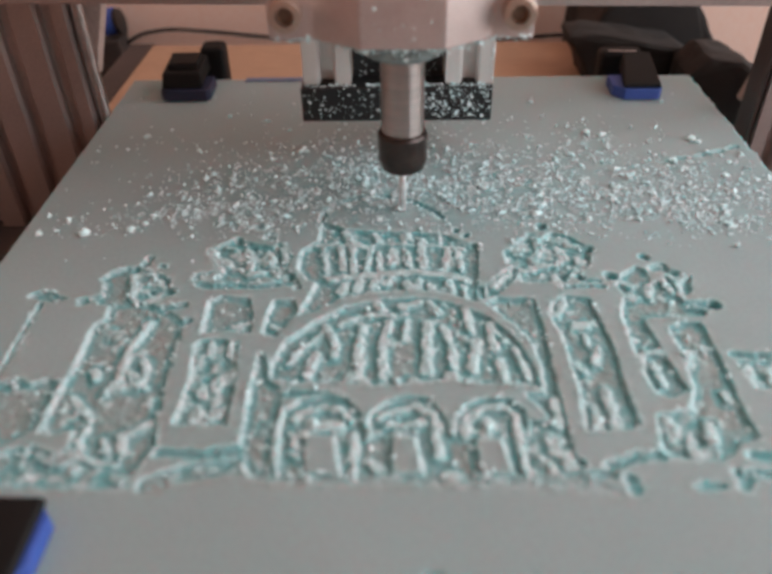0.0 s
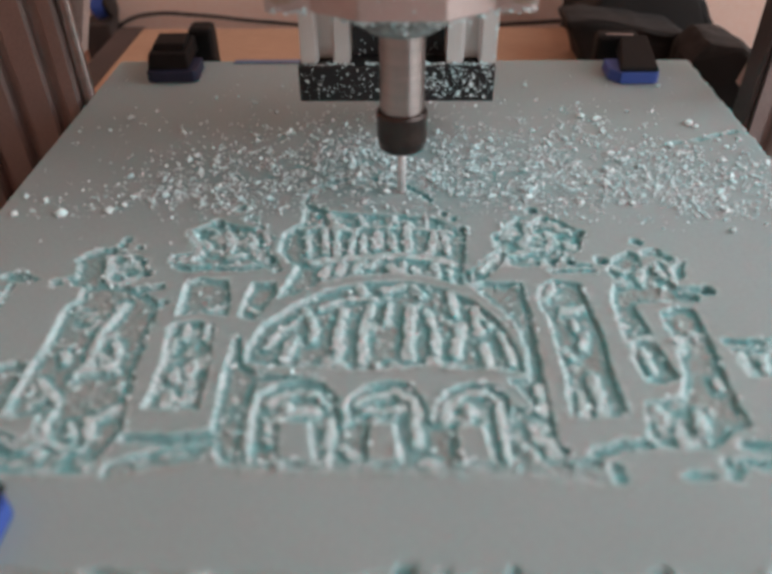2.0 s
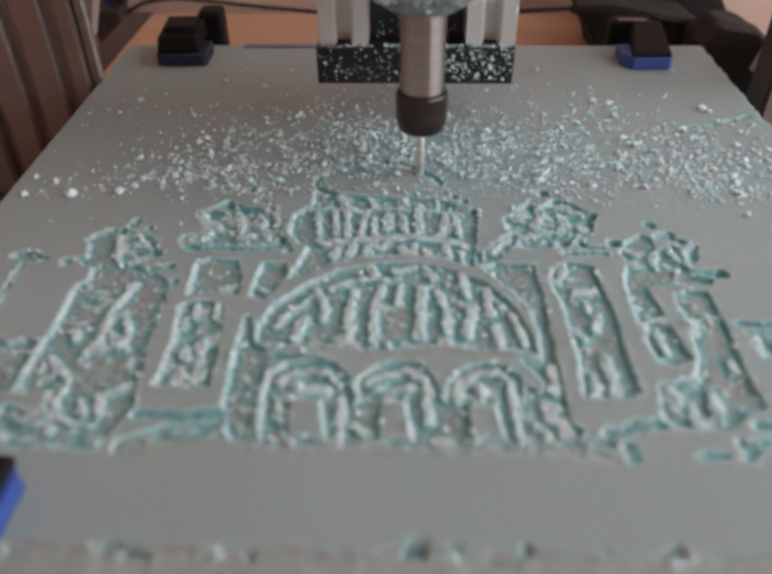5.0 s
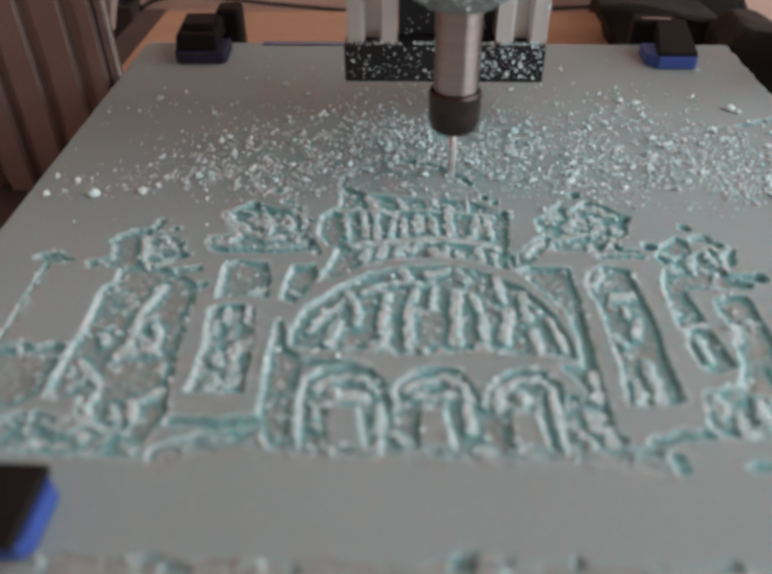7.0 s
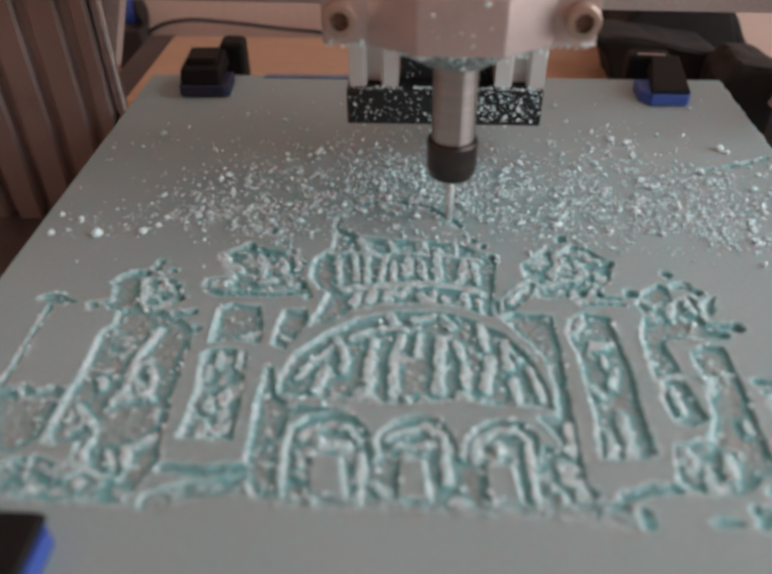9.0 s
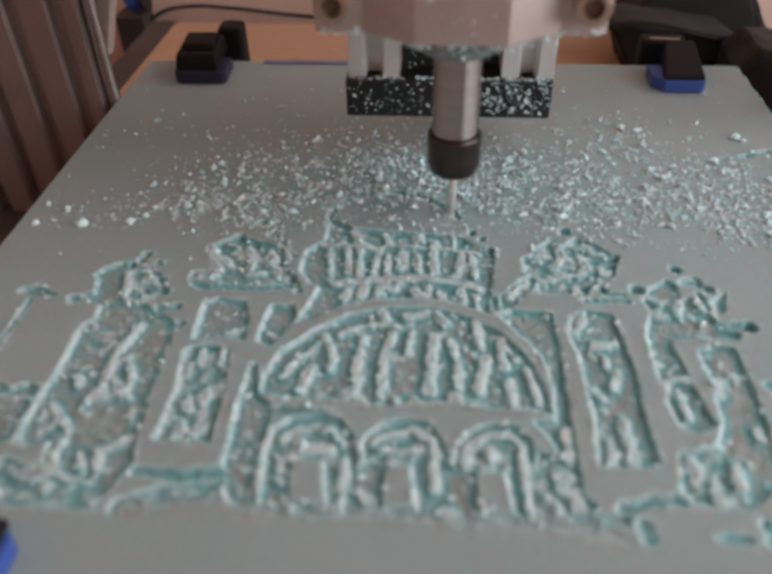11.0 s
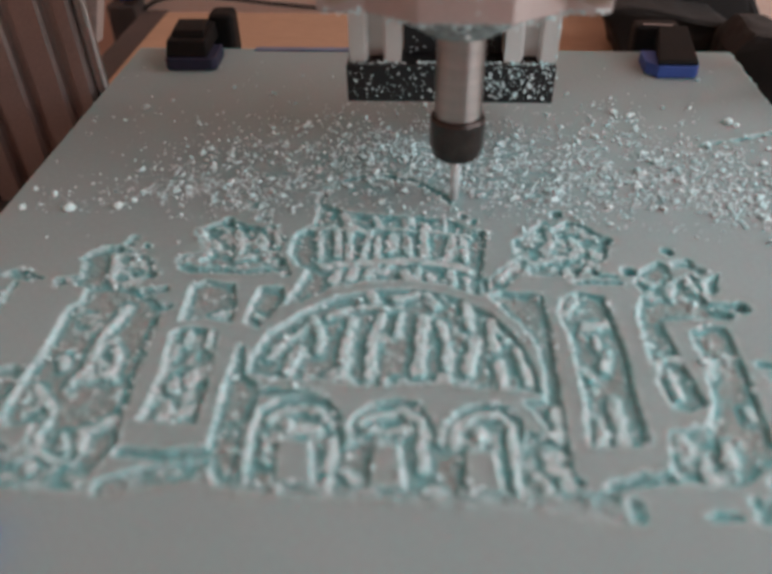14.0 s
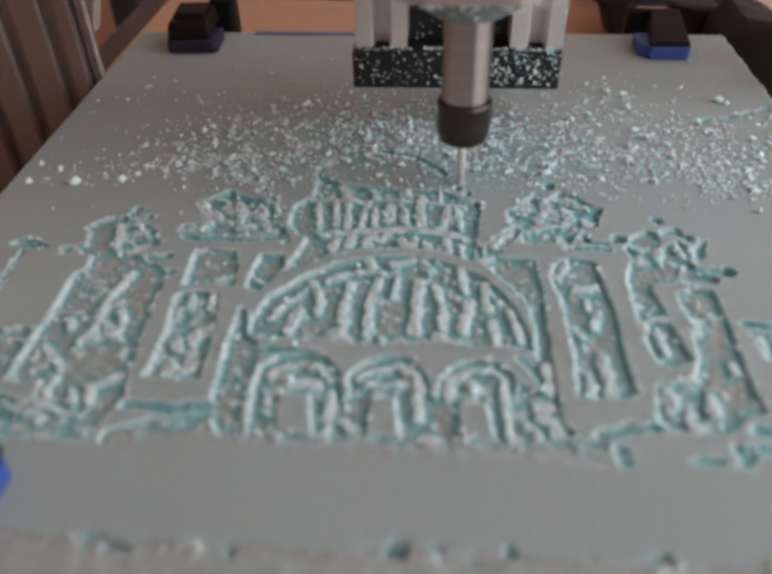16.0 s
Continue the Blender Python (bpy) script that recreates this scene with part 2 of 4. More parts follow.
def field(scale, seed, x=None, y=None):
    """Smooth noise of mean 0, about -1 to 1, with lumps of that many millimetres."""
    x, y = (XX, YY) if x is None else (x, y)
    g = np.random.RandomState(seed).uniform(-1, 1, (int(340 / scale) + 4, int(340 / scale) + 4))
    u, v = (x - BX0) / scale, (y - BY0) / scale
    i, j = np.clip(u.astype(int), 0, g.shape[1] - 2), np.clip(v.astype(int), 0, g.shape[0] - 2)
    a, b = u - i, v - j
    a, b = a * a * (3 - 2 * a), b * b * (3 - 2 * b)
    return (g[j, i] * (1 - a) + g[j, i + 1] * a) * (1 - b) + (g[j + 1, i] * (1 - a) + g[j + 1, i + 1] * a) * b


def window(points, pad):
    p = np.array(points, float)
    i = np.searchsorted(GX, [p[:, 0].min() - pad, p[:, 0].max() + pad])
    j = np.searchsorted(GY, [p[:, 1].min() - pad, p[:, 1].max() + pad])
    return (slice(j[0], max(j[1], j[0] + 1)), slice(i[0], max(i[1], i[0] + 1)))


def along(points, s):
    x, y = XX[s], YY[s]
    best = np.full(x.shape, 99.0)
    for (ax, ay), (bx, by) in zip(points, points[1:]):
        dx, dy = bx - ax, by - ay
        k = np.clip(((x - ax) * dx + (y - ay) * dy) / (dx * dx + dy * dy + 1e-9), 0, 1)
        best = np.minimum(best, np.hypot(x - ax - k * dx, y - ay - k * dy))
    return best


def groove(width, points):
    s = window(points, 6)
    INSIDE[s] = np.maximum(INSIDE[s], width / 2 - along(points, s))


def filled(points, s):
    x, y = XX[s], YY[s]
    odd = np.zeros(x.shape, bool)
    for (ax, ay), (bx, by) in zip(points, points[1:] + points[:1]):
        if ay != by:
            odd ^= ((ay > y) != (by > y)) & (x < (bx - ax) * (y - ay) / (by - ay) + ax)
    return np.where(odd, 1, -1) * along(points + points[:1], s)


def pocket(points):
    s = window(points, 6)
    INSIDE[s] = np.maximum(INSIDE[s], filled(points, s))


def fin(width, points):
    s = window(points, 4)
    RIDGE[s] = np.maximum(RIDGE[s], width * 0.52 + 0.05 - along(points, s))


def island(points):
    s = window(points, 4)
    ISLE[s] = np.maximum(ISLE[s], filled(points, s))


def rubble(points):
    """An area cut over and over into torn lumps."""
    s = window(points, 5)
    RUBBLE[s] = np.maximum(RUBBLE[s], filled(points, s))


def pit(radius, points):
    """A single stab of the bit, wider and deeper than a line."""
    s = window(points, 6)
    PITS[s] = np.maximum(PITS[s], radius - along(points * 2, s))


# the drawing of the domed building, cut with a 3 mm bit
# lamp post and ground
pocket([(-122.9, 216.5), (-121.1, 219), (-117.5, 220.1), (-112.8, 218.4), (-108.5, 215.6), (-112.9, 214), (-117.3, 214.6)])
groove(1.6, [(-116.9, 212.6), (-116.5, 198.4), (-116.3, 188.2), (-116.6, 179.9), (-116.6, 173.5)])
pocket([(-118.1, 172.9), (-111.7, 175.6), (-108.4, 176.4), (-105, 173.9), (-99.9, 176.4), (-96.6, 174.9), (-96.2, 165.4), (-96.8, 155.9), (-102.6, 151), (-108.1, 151)])
fin(3.0, [(-104.7, 177.7), (-102.5, 176.8)])
fin(1.4, [(-112.4, 177.1), (-110.6, 174.3)])
groove(3.4, [(-94.3, 148.2), (-89.5, 147.5), (-86.2, 148.5)])
rubble([(-106.2, 146.6), (-97.9, 149.6), (-90.8, 145), (-84.2, 142.5), (-81.4, 145.8), (-72.1, 144.1), (-65, 138.5), (-63.4, 136.1), (-77.8, 135.8), (-92.3, 136.1), (-101.7, 136.9)])
pocket([(-106.2, 146.6), (-97.9, 149.6), (-90.8, 145), (-84.2, 142.5), (-81.4, 145.8), (-72.1, 144.1), (-65, 138.5), (-63.4, 136.1), (-77.8, 135.8), (-92.3, 136.1), (-101.7, 136.9)])

# left statue
pocket([(-100.4, 226.9), (-98.1, 231.1), (-93, 234.1), (-86.2, 232.2), (-76.6, 228.5), (-73, 218.4), (-76.3, 213.7), (-81, 211.1), (-90.9, 211.1), (-98.5, 213.3), (-102.9, 211.2), (-104.8, 215), (-101, 216.6), (-97, 217.7), (-98.5, 225.2)])
fin(1.6, [(-89.6, 228.6), (-86.7, 221.3), (-86.2, 216)])
fin(1.6, [(-100.3, 216.1), (-97.8, 212.2)])
fin(1.2, [(-82.6, 224.2), (-81.6, 228.6), (-76.9, 222.7)])
fin(1.6, [(-81.4, 213.8), (-77.4, 216.5)])
pit(2.0, [(-85.9, 239.1)])
pit(2.0, [(-89.5, 232.9)])
pit(1.6, [(-79.9, 234.6)])
pit(1.8, [(-79.2, 225)])
pit(2.0, [(-86.5, 235.9)])
pit(2.2, [(-76.4, 225)])
pit(2.2, [(-73.4, 219.2)])
pit(2.0, [(-82.7, 229.8)])
pit(2.0, [(-81.2, 219.3)])
rubble([(-92, 233.2), (-77.7, 233.1), (-71.3, 214.2), (-84.7, 213)])
groove(3.0, [(-72.8, 210.2), (-66.5, 212)])
groove(3.0, [(-67.5, 199.1), (-63, 203.6)])
groove(2.6, [(-64.6, 193.8), (-65.8, 197.2)])
groove(2.2, [(-64.1, 181.9), (-64.6, 179.7)])
groove(2.2, [(-64, 169.7), (-63, 162.2)])

# left tower
pocket([(-94.9, 155.2), (-94.7, 171.4), (-94.3, 186.5), (-94.8, 196.3), (-93.8, 202.3), (-91.7, 204.8), (-92.8, 212.8), (-79.7, 213.7), (-70.7, 208.3), (-64.5, 203.1), (-64.6, 188.6), (-63.5, 171.7), (-63, 160), (-60.4, 150), (-63.9, 140.5), (-69.8, 136.9), (-79.2, 139.6), (-81.7, 146.6), (-86.3, 150.9)])
fin(1.8, [(-76.5, 203.2), (-76.8, 198.2), (-79.4, 190.6), (-79.2, 183.5), (-78.9, 175.5), (-81, 170.5)])
fin(1.4, [(-80.9, 171.7), (-74.4, 173.4), (-69.8, 172.9)])
fin(1.4, [(-73, 185), (-71, 177.6), (-71.5, 172.7)])
fin(1.2, [(-75.8, 179.1), (-72.1, 176.9)])
rubble([(-80.2, 186.9), (-74.3, 191.5), (-69, 173.4), (-78, 169.7)])
rubble([(-93.5, 203.3), (-84.9, 202.2), (-80.4, 193.9), (-86.5, 186.9)])
fin(1.6, [(-87.2, 180.2), (-85.8, 177)])
fin(1.4, [(-90.2, 168.5), (-85.2, 163.8), (-83.8, 161.5)])
rubble([(-94.4, 169.8), (-86.5, 170.7), (-80.1, 158.1), (-89.5, 156.7)])
fin(1.6, [(-71.8, 154.1), (-68.2, 155.2), (-64, 158.5)])
fin(1.6, [(-81.9, 155.9), (-82.6, 151.6), (-80.9, 147.5)])
fin(1.6, [(-76.1, 152.7), (-73.1, 147.8)])
fin(1.6, [(-70.8, 154.5), (-69.8, 148.2)])
fin(1.2, [(-80.9, 146.8), (-75.5, 144.4), (-70.2, 143.8)])
island([(-92.9, 153.8), (-85.3, 155.9), (-84.3, 150.1), (-85.8, 146.1), (-93.9, 150.1)])

# left pillar
pocket([(-57.6, 196.9), (-58.4, 213.6), (-54.2, 216.9), (-44.7, 215.7), (-41.7, 206.1), (-41.4, 197), (-49.5, 199)])
fin(1.2, [(-48.1, 200), (-43.5, 202.3)])
pocket([(-58.6, 191.4), (-56.9, 193.7), (-51.9, 194.7), (-44.2, 192.7), (-42.5, 175.8), (-41.6, 157.7), (-57.1, 157.7), (-56.7, 175.8)])
fin(1.6, [(-53.2, 192.8), (-52.3, 186.7)])
fin(1.6, [(-46.9, 193.7), (-46.3, 186.7)])
fin(2.2, [(-52, 173.7), (-51.7, 169.6)])
fin(2.2, [(-48.2, 175.8), (-48, 171.6)])
fin(2.2, [(-45.6, 162.8), (-47.3, 160.3)])
fin(2.2, [(-51.4, 162.6), (-51.9, 159.9)])
rubble([(-58.6, 191.4), (-44.2, 192.7), (-42.5, 175.8), (-41.6, 157.7), (-57.1, 157.7), (-56.7, 175.8)])
groove(3.2, [(-59.2, 147.6), (-55.9, 147.6)])
groove(3.4, [(-54.8, 147.3), (-46.6, 147.1), (-42.7, 147.8), (-37.1, 148.5)])
groove(5.5, [(-59.3, 137), (-50.5, 140.5), (-45.4, 141.5), (-36.6, 144.1)])
rubble([(-59.8, 136.1), (-59.1, 138.5), (-47.1, 143.3), (-31.6, 145.8), (-25.6, 140.8), (-27.6, 136.9)])

# upper left statue
pocket([(-67.3, 225.5), (-66.8, 229.6), (-59.3, 232), (-65.6, 244.7), (-57.4, 251.3), (-50.5, 250.5), (-43.6, 248.4), (-36.6, 245.4), (-32.1, 240.5), (-33.7, 232.7), (-29, 226.4), (-31, 221.7), (-40.7, 228.2), (-43.7, 224.7), (-52.4, 223.9), (-58.2, 226.6), (-62.9, 223.1)])
pit(2.6, [(-47.7, 260.9)])
pit(2.4, [(-36.7, 238.9)])
pit(2.6, [(-32.4, 227.6)])
pit(2.4, [(-49.4, 247.1)])
pit(2.2, [(-38.5, 247)])
rubble([(-52.6, 257.4), (-39, 257.3), (-31.3, 240.5), (-29.5, 223.7), (-37.1, 228.2)])
pit(2.0, [(-54.7, 251.6)])
pit(2.6, [(-42.4, 253.8)])
groove(3.0, [(-63.8, 223.4), (-59.1, 222), (-50.4, 222.5), (-43.3, 221.8), (-36.1, 222.9)])
fin(1.8, [(-50.7, 245.5), (-47.1, 237.4), (-47.5, 232.8)])
fin(2.2, [(-57.6, 238.2), (-55.6, 235.6)])
fin(1.8, [(-41.9, 243.1), (-39.3, 238.9), (-40.3, 235.8)])
fin(1.6, [(-64.2, 245.3), (-60.4, 237.6), (-57.6, 230.8)])
fin(2.0, [(-47.1, 229.5), (-42.8, 230.6)])
fin(1.8, [(-36.6, 245.4), (-34.6, 237.3)])
fin(2.6, [(-63.7, 227.2), (-58.8, 229.6)])
fin(1.4, [(-58.5, 247.2), (-54.4, 245.5)])
rubble([(-65.6, 244.7), (-51.6, 251.2), (-32.2, 242.1), (-35.9, 232.7), (-53.2, 228.3), (-59.5, 232.9)])
pocket([(-37.5, 197), (-37.5, 206), (-35.9, 214), (-28.5, 215), (-27.2, 209.1), (-30.2, 200.9), (-32.7, 194.6)])
fin(1.6, [(-34.8, 200.9), (-31.3, 198.9)])
groove(2.8, [(-31.7, 228.1), (-28.5, 221.7)])

# drum and dome
pocket([(-23.2, 265.7), (-23.6, 250.2), (-29.5, 244.3), (-29.4, 232.6), (-25.9, 226.3), (-22.2, 224.5), (-26.5, 206), (-21.7, 208), (-13.1, 214.1), (-1.2, 217.6), (12.6, 219.1), (26.2, 216.5), (34.4, 212.9), (37.6, 244.6), (32.9, 249), (24.7, 255.2), (1.7, 256.8), (-13.8, 258.4)])
fin(3.0, [(-17.7, 226.3), (-5, 228.5), (11, 230.8), (23.4, 229.5), (31.2, 225.9)])
fin(1.4, [(-21.7, 246.9), (-20, 237.8), (-19.1, 230.4)])
fin(1.8, [(-15, 246.1), (-12.9, 232.5)])
fin(1.8, [(-10.6, 247.4), (-9.1, 230.9)])
fin(1.8, [(-3.4, 246.7), (-4.8, 232.4)])
fin(1.4, [(-0.5, 242.7), (0.2, 231.5)])
fin(2.2, [(4.7, 244), (5.6, 237.6), (4.2, 235.7)])
fin(1.6, [(10.1, 243.9), (11, 233.8)])
fin(2.2, [(15.4, 249.1), (16.4, 233.8)])
fin(2.0, [(25.8, 245.7), (23.8, 230.1)])
fin(1.8, [(29.7, 243.1), (30.1, 233.6)])
fin(1.4, [(-13.8, 257), (-11.1, 250.8)])
fin(1.2, [(-9.6, 250.1), (-5.7, 246.7)])
fin(1.4, [(-1.7, 254.8), (-0.5, 250)])
fin(1.6, [(10.9, 255.3), (12, 251.2)])
fin(1.4, [(16, 251.5), (17.3, 249.1)])
fin(1.2, [(22.8, 254.5), (23.1, 247.7)])
fin(1.8, [(-23.7, 248.2), (-15.2, 248.8), (-5.7, 247.4)])
fin(1.4, [(3.7, 248.6), (18.7, 247.8), (31.7, 245)])
fin(2.4, [(-13.3, 218.2), (-11.9, 224.5)])
fin(2.4, [(-7.9, 219.9), (-6.4, 226.2)])
fin(2.2, [(-2.7, 222.1), (-0, 227)])
fin(2.0, [(2.5, 224.4), (4.9, 227.8)])
fin(3.0, [(10.2, 224.3), (12.2, 218)])
fin(2.0, [(12.2, 218), (14.4, 225.4)])
fin(1.6, [(17.9, 224.2), (18.8, 220.2)])
fin(2.0, [(24.9, 224.7), (26, 219.6)])
fin(1.6, [(30, 222.4), (30.4, 216.2)])
fin(2.6, [(-13.1, 214.4), (-1.2, 217.9), (12.6, 219.1), (26.2, 216.3)])
rubble([(-23.8, 261.4), (-13.8, 258.4), (1.7, 256.1), (24.7, 254.5), (32.8, 248.3), (16.8, 247.1), (-13.3, 248.8)])
pit(1.6, [(29.7, 257.2)])
pit(1.4, [(33.3, 253.7)])
pit(2.0, [(35.9, 246.9)])
groove(3.0, [(36.4, 216.2), (35.9, 220.4)])

# lunette
pocket([(-32.3, 176.2), (-32.4, 183.3), (-29.5, 192.7), (-20.6, 202.9), (-11.1, 210.3), (2.3, 214.5), (15.9, 215.2), (27.6, 211.7), (38.5, 203.8), (45.3, 193.7), (48.5, 182.9), (49.8, 172.4), (44.2, 173.8), (39.7, 173.4), (20.6, 175.1), (11, 173.9), (-3.1, 173.1), (-9.2, 175.2), (-24, 174)])
fin(2.0, [(-4.9, 200.8), (-5.8, 191.1), (-5, 176.1)])
fin(2.0, [(3.7, 202.7), (1.9, 192.3), (1.9, 176.7)])
fin(1.6, [(10, 203.7), (8.9, 195.3)])
fin(3.0, [(16.7, 202.6), (15.6, 179.8)])
fin(2.2, [(21.9, 200.1), (23.7, 191), (24.3, 180.9)])
fin(4.4, [(23.4, 177.2), (22.6, 172.4)])
fin(2.0, [(29.9, 209.5), (30.8, 198.1)])
fin(2.6, [(32.3, 193.3), (29.7, 180.2)])
fin(2.2, [(37.3, 201.8), (37.3, 189.8)])
fin(2.6, [(38.3, 184.1), (39.4, 173.4)])
fin(2.0, [(44.1, 189), (45.7, 182.3), (46.3, 176.5)])
fin(1.8, [(-17.1, 200.3), (-12.9, 191.2), (-13.8, 186.1)])
fin(2.6, [(-19.2, 187), (-21.1, 178.2)])
fin(1.6, [(-26.8, 183.3), (-23.8, 189.8), (-18.4, 196.9)])
fin(1.4, [(-12.3, 201.8), (-7.2, 205.1), (-1, 206.8), (4.9, 205.8)])
fin(2.2, [(-0.3, 213.2), (1, 208.9)])
fin(2.0, [(8.2, 210.5), (14.1, 213.1)])
fin(1.6, [(17.5, 213.1), (20.7, 208.3)])
fin(3.0, [(-8.5, 177.3), (-7.4, 176.1)])
fin(3.2, [(-3.4, 174), (-1.9, 172.3)])
fin(2.6, [(-19.1, 173.2), (-16.4, 172)])
fin(2.6, [(-10.5, 172.5), (-11.9, 171.5)])
fin(2.6, [(11, 175.2), (12.4, 173.5)])
fin(1.4, [(37.9, 198.1), (41.2, 193.2)])
rubble([(-25, 183.3), (-18.5, 187.7), (-18.3, 176.7), (-25.5, 174.7)])
rubble([(-30.3, 176.8), (49, 176.5), (49, 171.3), (-29.6, 171.6)])
rubble([(-1.1, 212.4), (22.6, 213.6), (27.4, 209.5), (5.7, 205.8)])

# wedge beside the lunette, spandrel at the right
pocket([(-37.4, 187.6), (-34.7, 186.2), (-32.4, 175.7), (-27.4, 171.6), (-10.4, 170.7), (-27.6, 167.2), (-27.8, 158), (-27.8, 145.8), (-25, 136.9), (-32.4, 138.5), (-36.6, 148.3), (-37.4, 169.6)])
fin(1.6, [(-28.3, 157.7), (-27.2, 159.9), (-26.7, 145.8)])
rubble([(-33.7, 159.9), (-28.8, 160.8), (-27.7, 152.6), (-33.4, 153.5)])
pocket([(36.9, 212.9), (41.4, 215.6), (53.8, 214.4), (55, 202.9), (54.7, 185.8), (54.6, 169.3), (54.7, 157.5), (54.7, 146), (57.6, 136.9), (55.9, 134.9), (46.8, 136.9), (41, 136.9), (41.3, 150.8), (44.8, 160.1), (50.3, 157.5), (45, 169.3), (50.1, 170.3), (51.2, 180.8), (50.3, 190.8), (46.1, 199.5)])
island([(45.4, 168.2), (49.8, 161.2), (50.3, 157.9), (43.7, 160.1)])
fin(2.2, [(52.7, 167), (52.2, 157.5)])
fin(2.6, [(49.3, 151.6), (50.4, 147)])
fin(3.4, [(52.6, 144), (53, 143.1)])
rubble([(43.1, 156.1), (54.1, 157.5), (54.2, 145.7), (56.2, 136.1), (41.7, 136.9)])

# three arches over the doors
pocket([(-25.7, 144.1), (-26.9, 155.3), (-25.9, 163.3), (-21.6, 167.9), (-14.4, 169.5), (-7.9, 167.9), (-3.9, 162.5), (-2.2, 155.8), (-2.1, 152.6), (0.3, 154.4), (-1.5, 157.6), (-0.5, 162.5), (3.8, 167.1), (10.1, 169), (16.2, 167.8), (19.7, 162.4), (21.8, 154.7), (22.6, 154), (23.5, 159.8), (26.7, 165.5), (33.3, 168.2), (40.5, 167.8), (43.6, 163.5), (43.9, 157.5), (40.4, 136.9), (18.7, 137.1), (-3.1, 137), (-25.1, 137.7)])
fin(1.8, [(-22.9, 159.5), (-21.2, 162.1), (-15.7, 164.6), (-9.9, 163.6), (-6.6, 159.5)])
fin(1.8, [(1.6, 160.2), (4.4, 163), (11.5, 165.1), (16.6, 162), (18.6, 156.8)])
fin(1.8, [(25.1, 154.3), (26.6, 160.1), (32.2, 164.3), (37.3, 165.1), (40.2, 161.2), (40.3, 153.4)])
fin(1.4, [(-22.9, 154.4), (-21.9, 150)])
fin(2.0, [(-16.5, 156.5), (-9.6, 158)])
fin(2.0, [(-18.8, 159.5), (-16.6, 157.6)])
fin(1.8, [(-5.5, 154.4), (-5, 139.2)])
fin(2.0, [(4.4, 158), (12.1, 158.3)])
fin(1.8, [(17.4, 154.3), (18.1, 146.6)])
fin(2.2, [(31.8, 159.8), (33.6, 157.5)])
fin(1.6, [(40.4, 154.3), (40.7, 142.4)])
fin(2.2, [(0.2, 143.3), (1.6, 142.4)])
fin(2.6, [(19.5, 140.5), (21.2, 139.9)])
fin(1.6, [(-22.4, 147.4), (-20.9, 146.6)])
rubble([(-22.4, 159.9), (-8.3, 159.8), (-6.3, 153.5), (-21.7, 153.5)])
rubble([(1.6, 159.8), (17.7, 159.8), (18.8, 153.4), (1, 153.5)])
rubble([(26.2, 159.8), (40.2, 159.7), (40, 152.9), (25, 152.9)])
island([(-19.2, 153.7), (-11, 153.7), (-8.5, 140.5), (-18, 141.2)])
island([(5.3, 153.3), (11.9, 153.3), (13.7, 140.8), (5.3, 141.2)])
island([(28.5, 152.5), (35.8, 152.5), (37.6, 140.5), (28.8, 140.8)])
rubble([(-30.9, 141.6), (56.4, 140.5), (56.8, 136.1), (-30.1, 136.4)])

# right pillar
pocket([(58, 205.4), (59.6, 212.8), (65.3, 216.3), (73.5, 214.8), (74.3, 204.1), (74.3, 196.4), (75.5, 192.1), (74.8, 175.4), (75.4, 156.4), (59.8, 155.3), (61, 171.3), (60.3, 187.4), (59.9, 197.4)])
fin(3.0, [(65.3, 200.4), (70.6, 201.3)])
fin(2.0, [(70.1, 190.3), (67.8, 183.1)])
fin(2.0, [(61.7, 182.2), (63.3, 179.6)])
fin(2.4, [(68.4, 170.3), (68.5, 163.4), (68.6, 156.8)])
fin(1.8, [(63.6, 164.4), (63.2, 157.1)])
fin(1.6, [(64.1, 213.3), (60, 205.4)])
fin(1.6, [(67.5, 195.5), (67.7, 190.8)])
rubble([(57.8, 212), (62.7, 216), (61.2, 202.9), (58, 203.4)])

# upper right statue
pocket([(36.3, 215.1), (38.7, 222.3), (44.8, 229.9), (50, 234.7), (51.3, 231), (47.6, 224), (41.5, 216.2)])
fin(1.6, [(40.4, 221.8), (46.4, 228.7)])
pit(2.4, [(63.3, 259.7)])
groove(4.0, [(54.4, 248.1), (58.4, 252.7)])
groove(4.2, [(67.2, 253.3), (71.8, 251.2), (74.1, 248.5)])
pit(2.2, [(79, 244.5)])
groove(4.4, [(49.2, 242.2), (52.2, 240.3), (54.6, 236.5)])
groove(4.0, [(61, 238.3), (64.6, 240.2)])
groove(3.0, [(71.9, 242), (75.6, 243.9), (77.1, 238.8), (76, 235.1), (72.1, 232), (70.6, 235.1)])
groove(3.4, [(52.2, 226.9), (58.4, 228.6), (62.1, 231.5)])
pit(2.6, [(66.8, 227.9)])
pit(1.8, [(72.5, 226.7)])
groove(2.2, [(73.8, 224.4), (78.3, 224.3)])
pit(2.6, [(83.1, 227.2)])
groove(2.0, [(64.5, 221), (79.3, 221.4)])
rubble([(37.3, 216.7), (42.8, 228.1), (48.3, 244.5), (57, 253.4), (66.9, 256.1), (74.5, 250.9), (79.7, 244.2), (74.4, 231.7), (63.8, 227.3), (51.3, 226)])
pocket([(47.3, 242.3), (56.2, 252.8), (60.2, 249.3), (66.8, 255.4), (74.7, 250.5), (79.9, 245.2), (75.9, 233.2), (70.7, 230.9), (66.8, 224.4), (51.1, 224), (50.4, 231.9), (47.2, 235)])
fin(2.4, [(59.1, 248.7), (61.3, 244.4), (57.8, 239.6)])
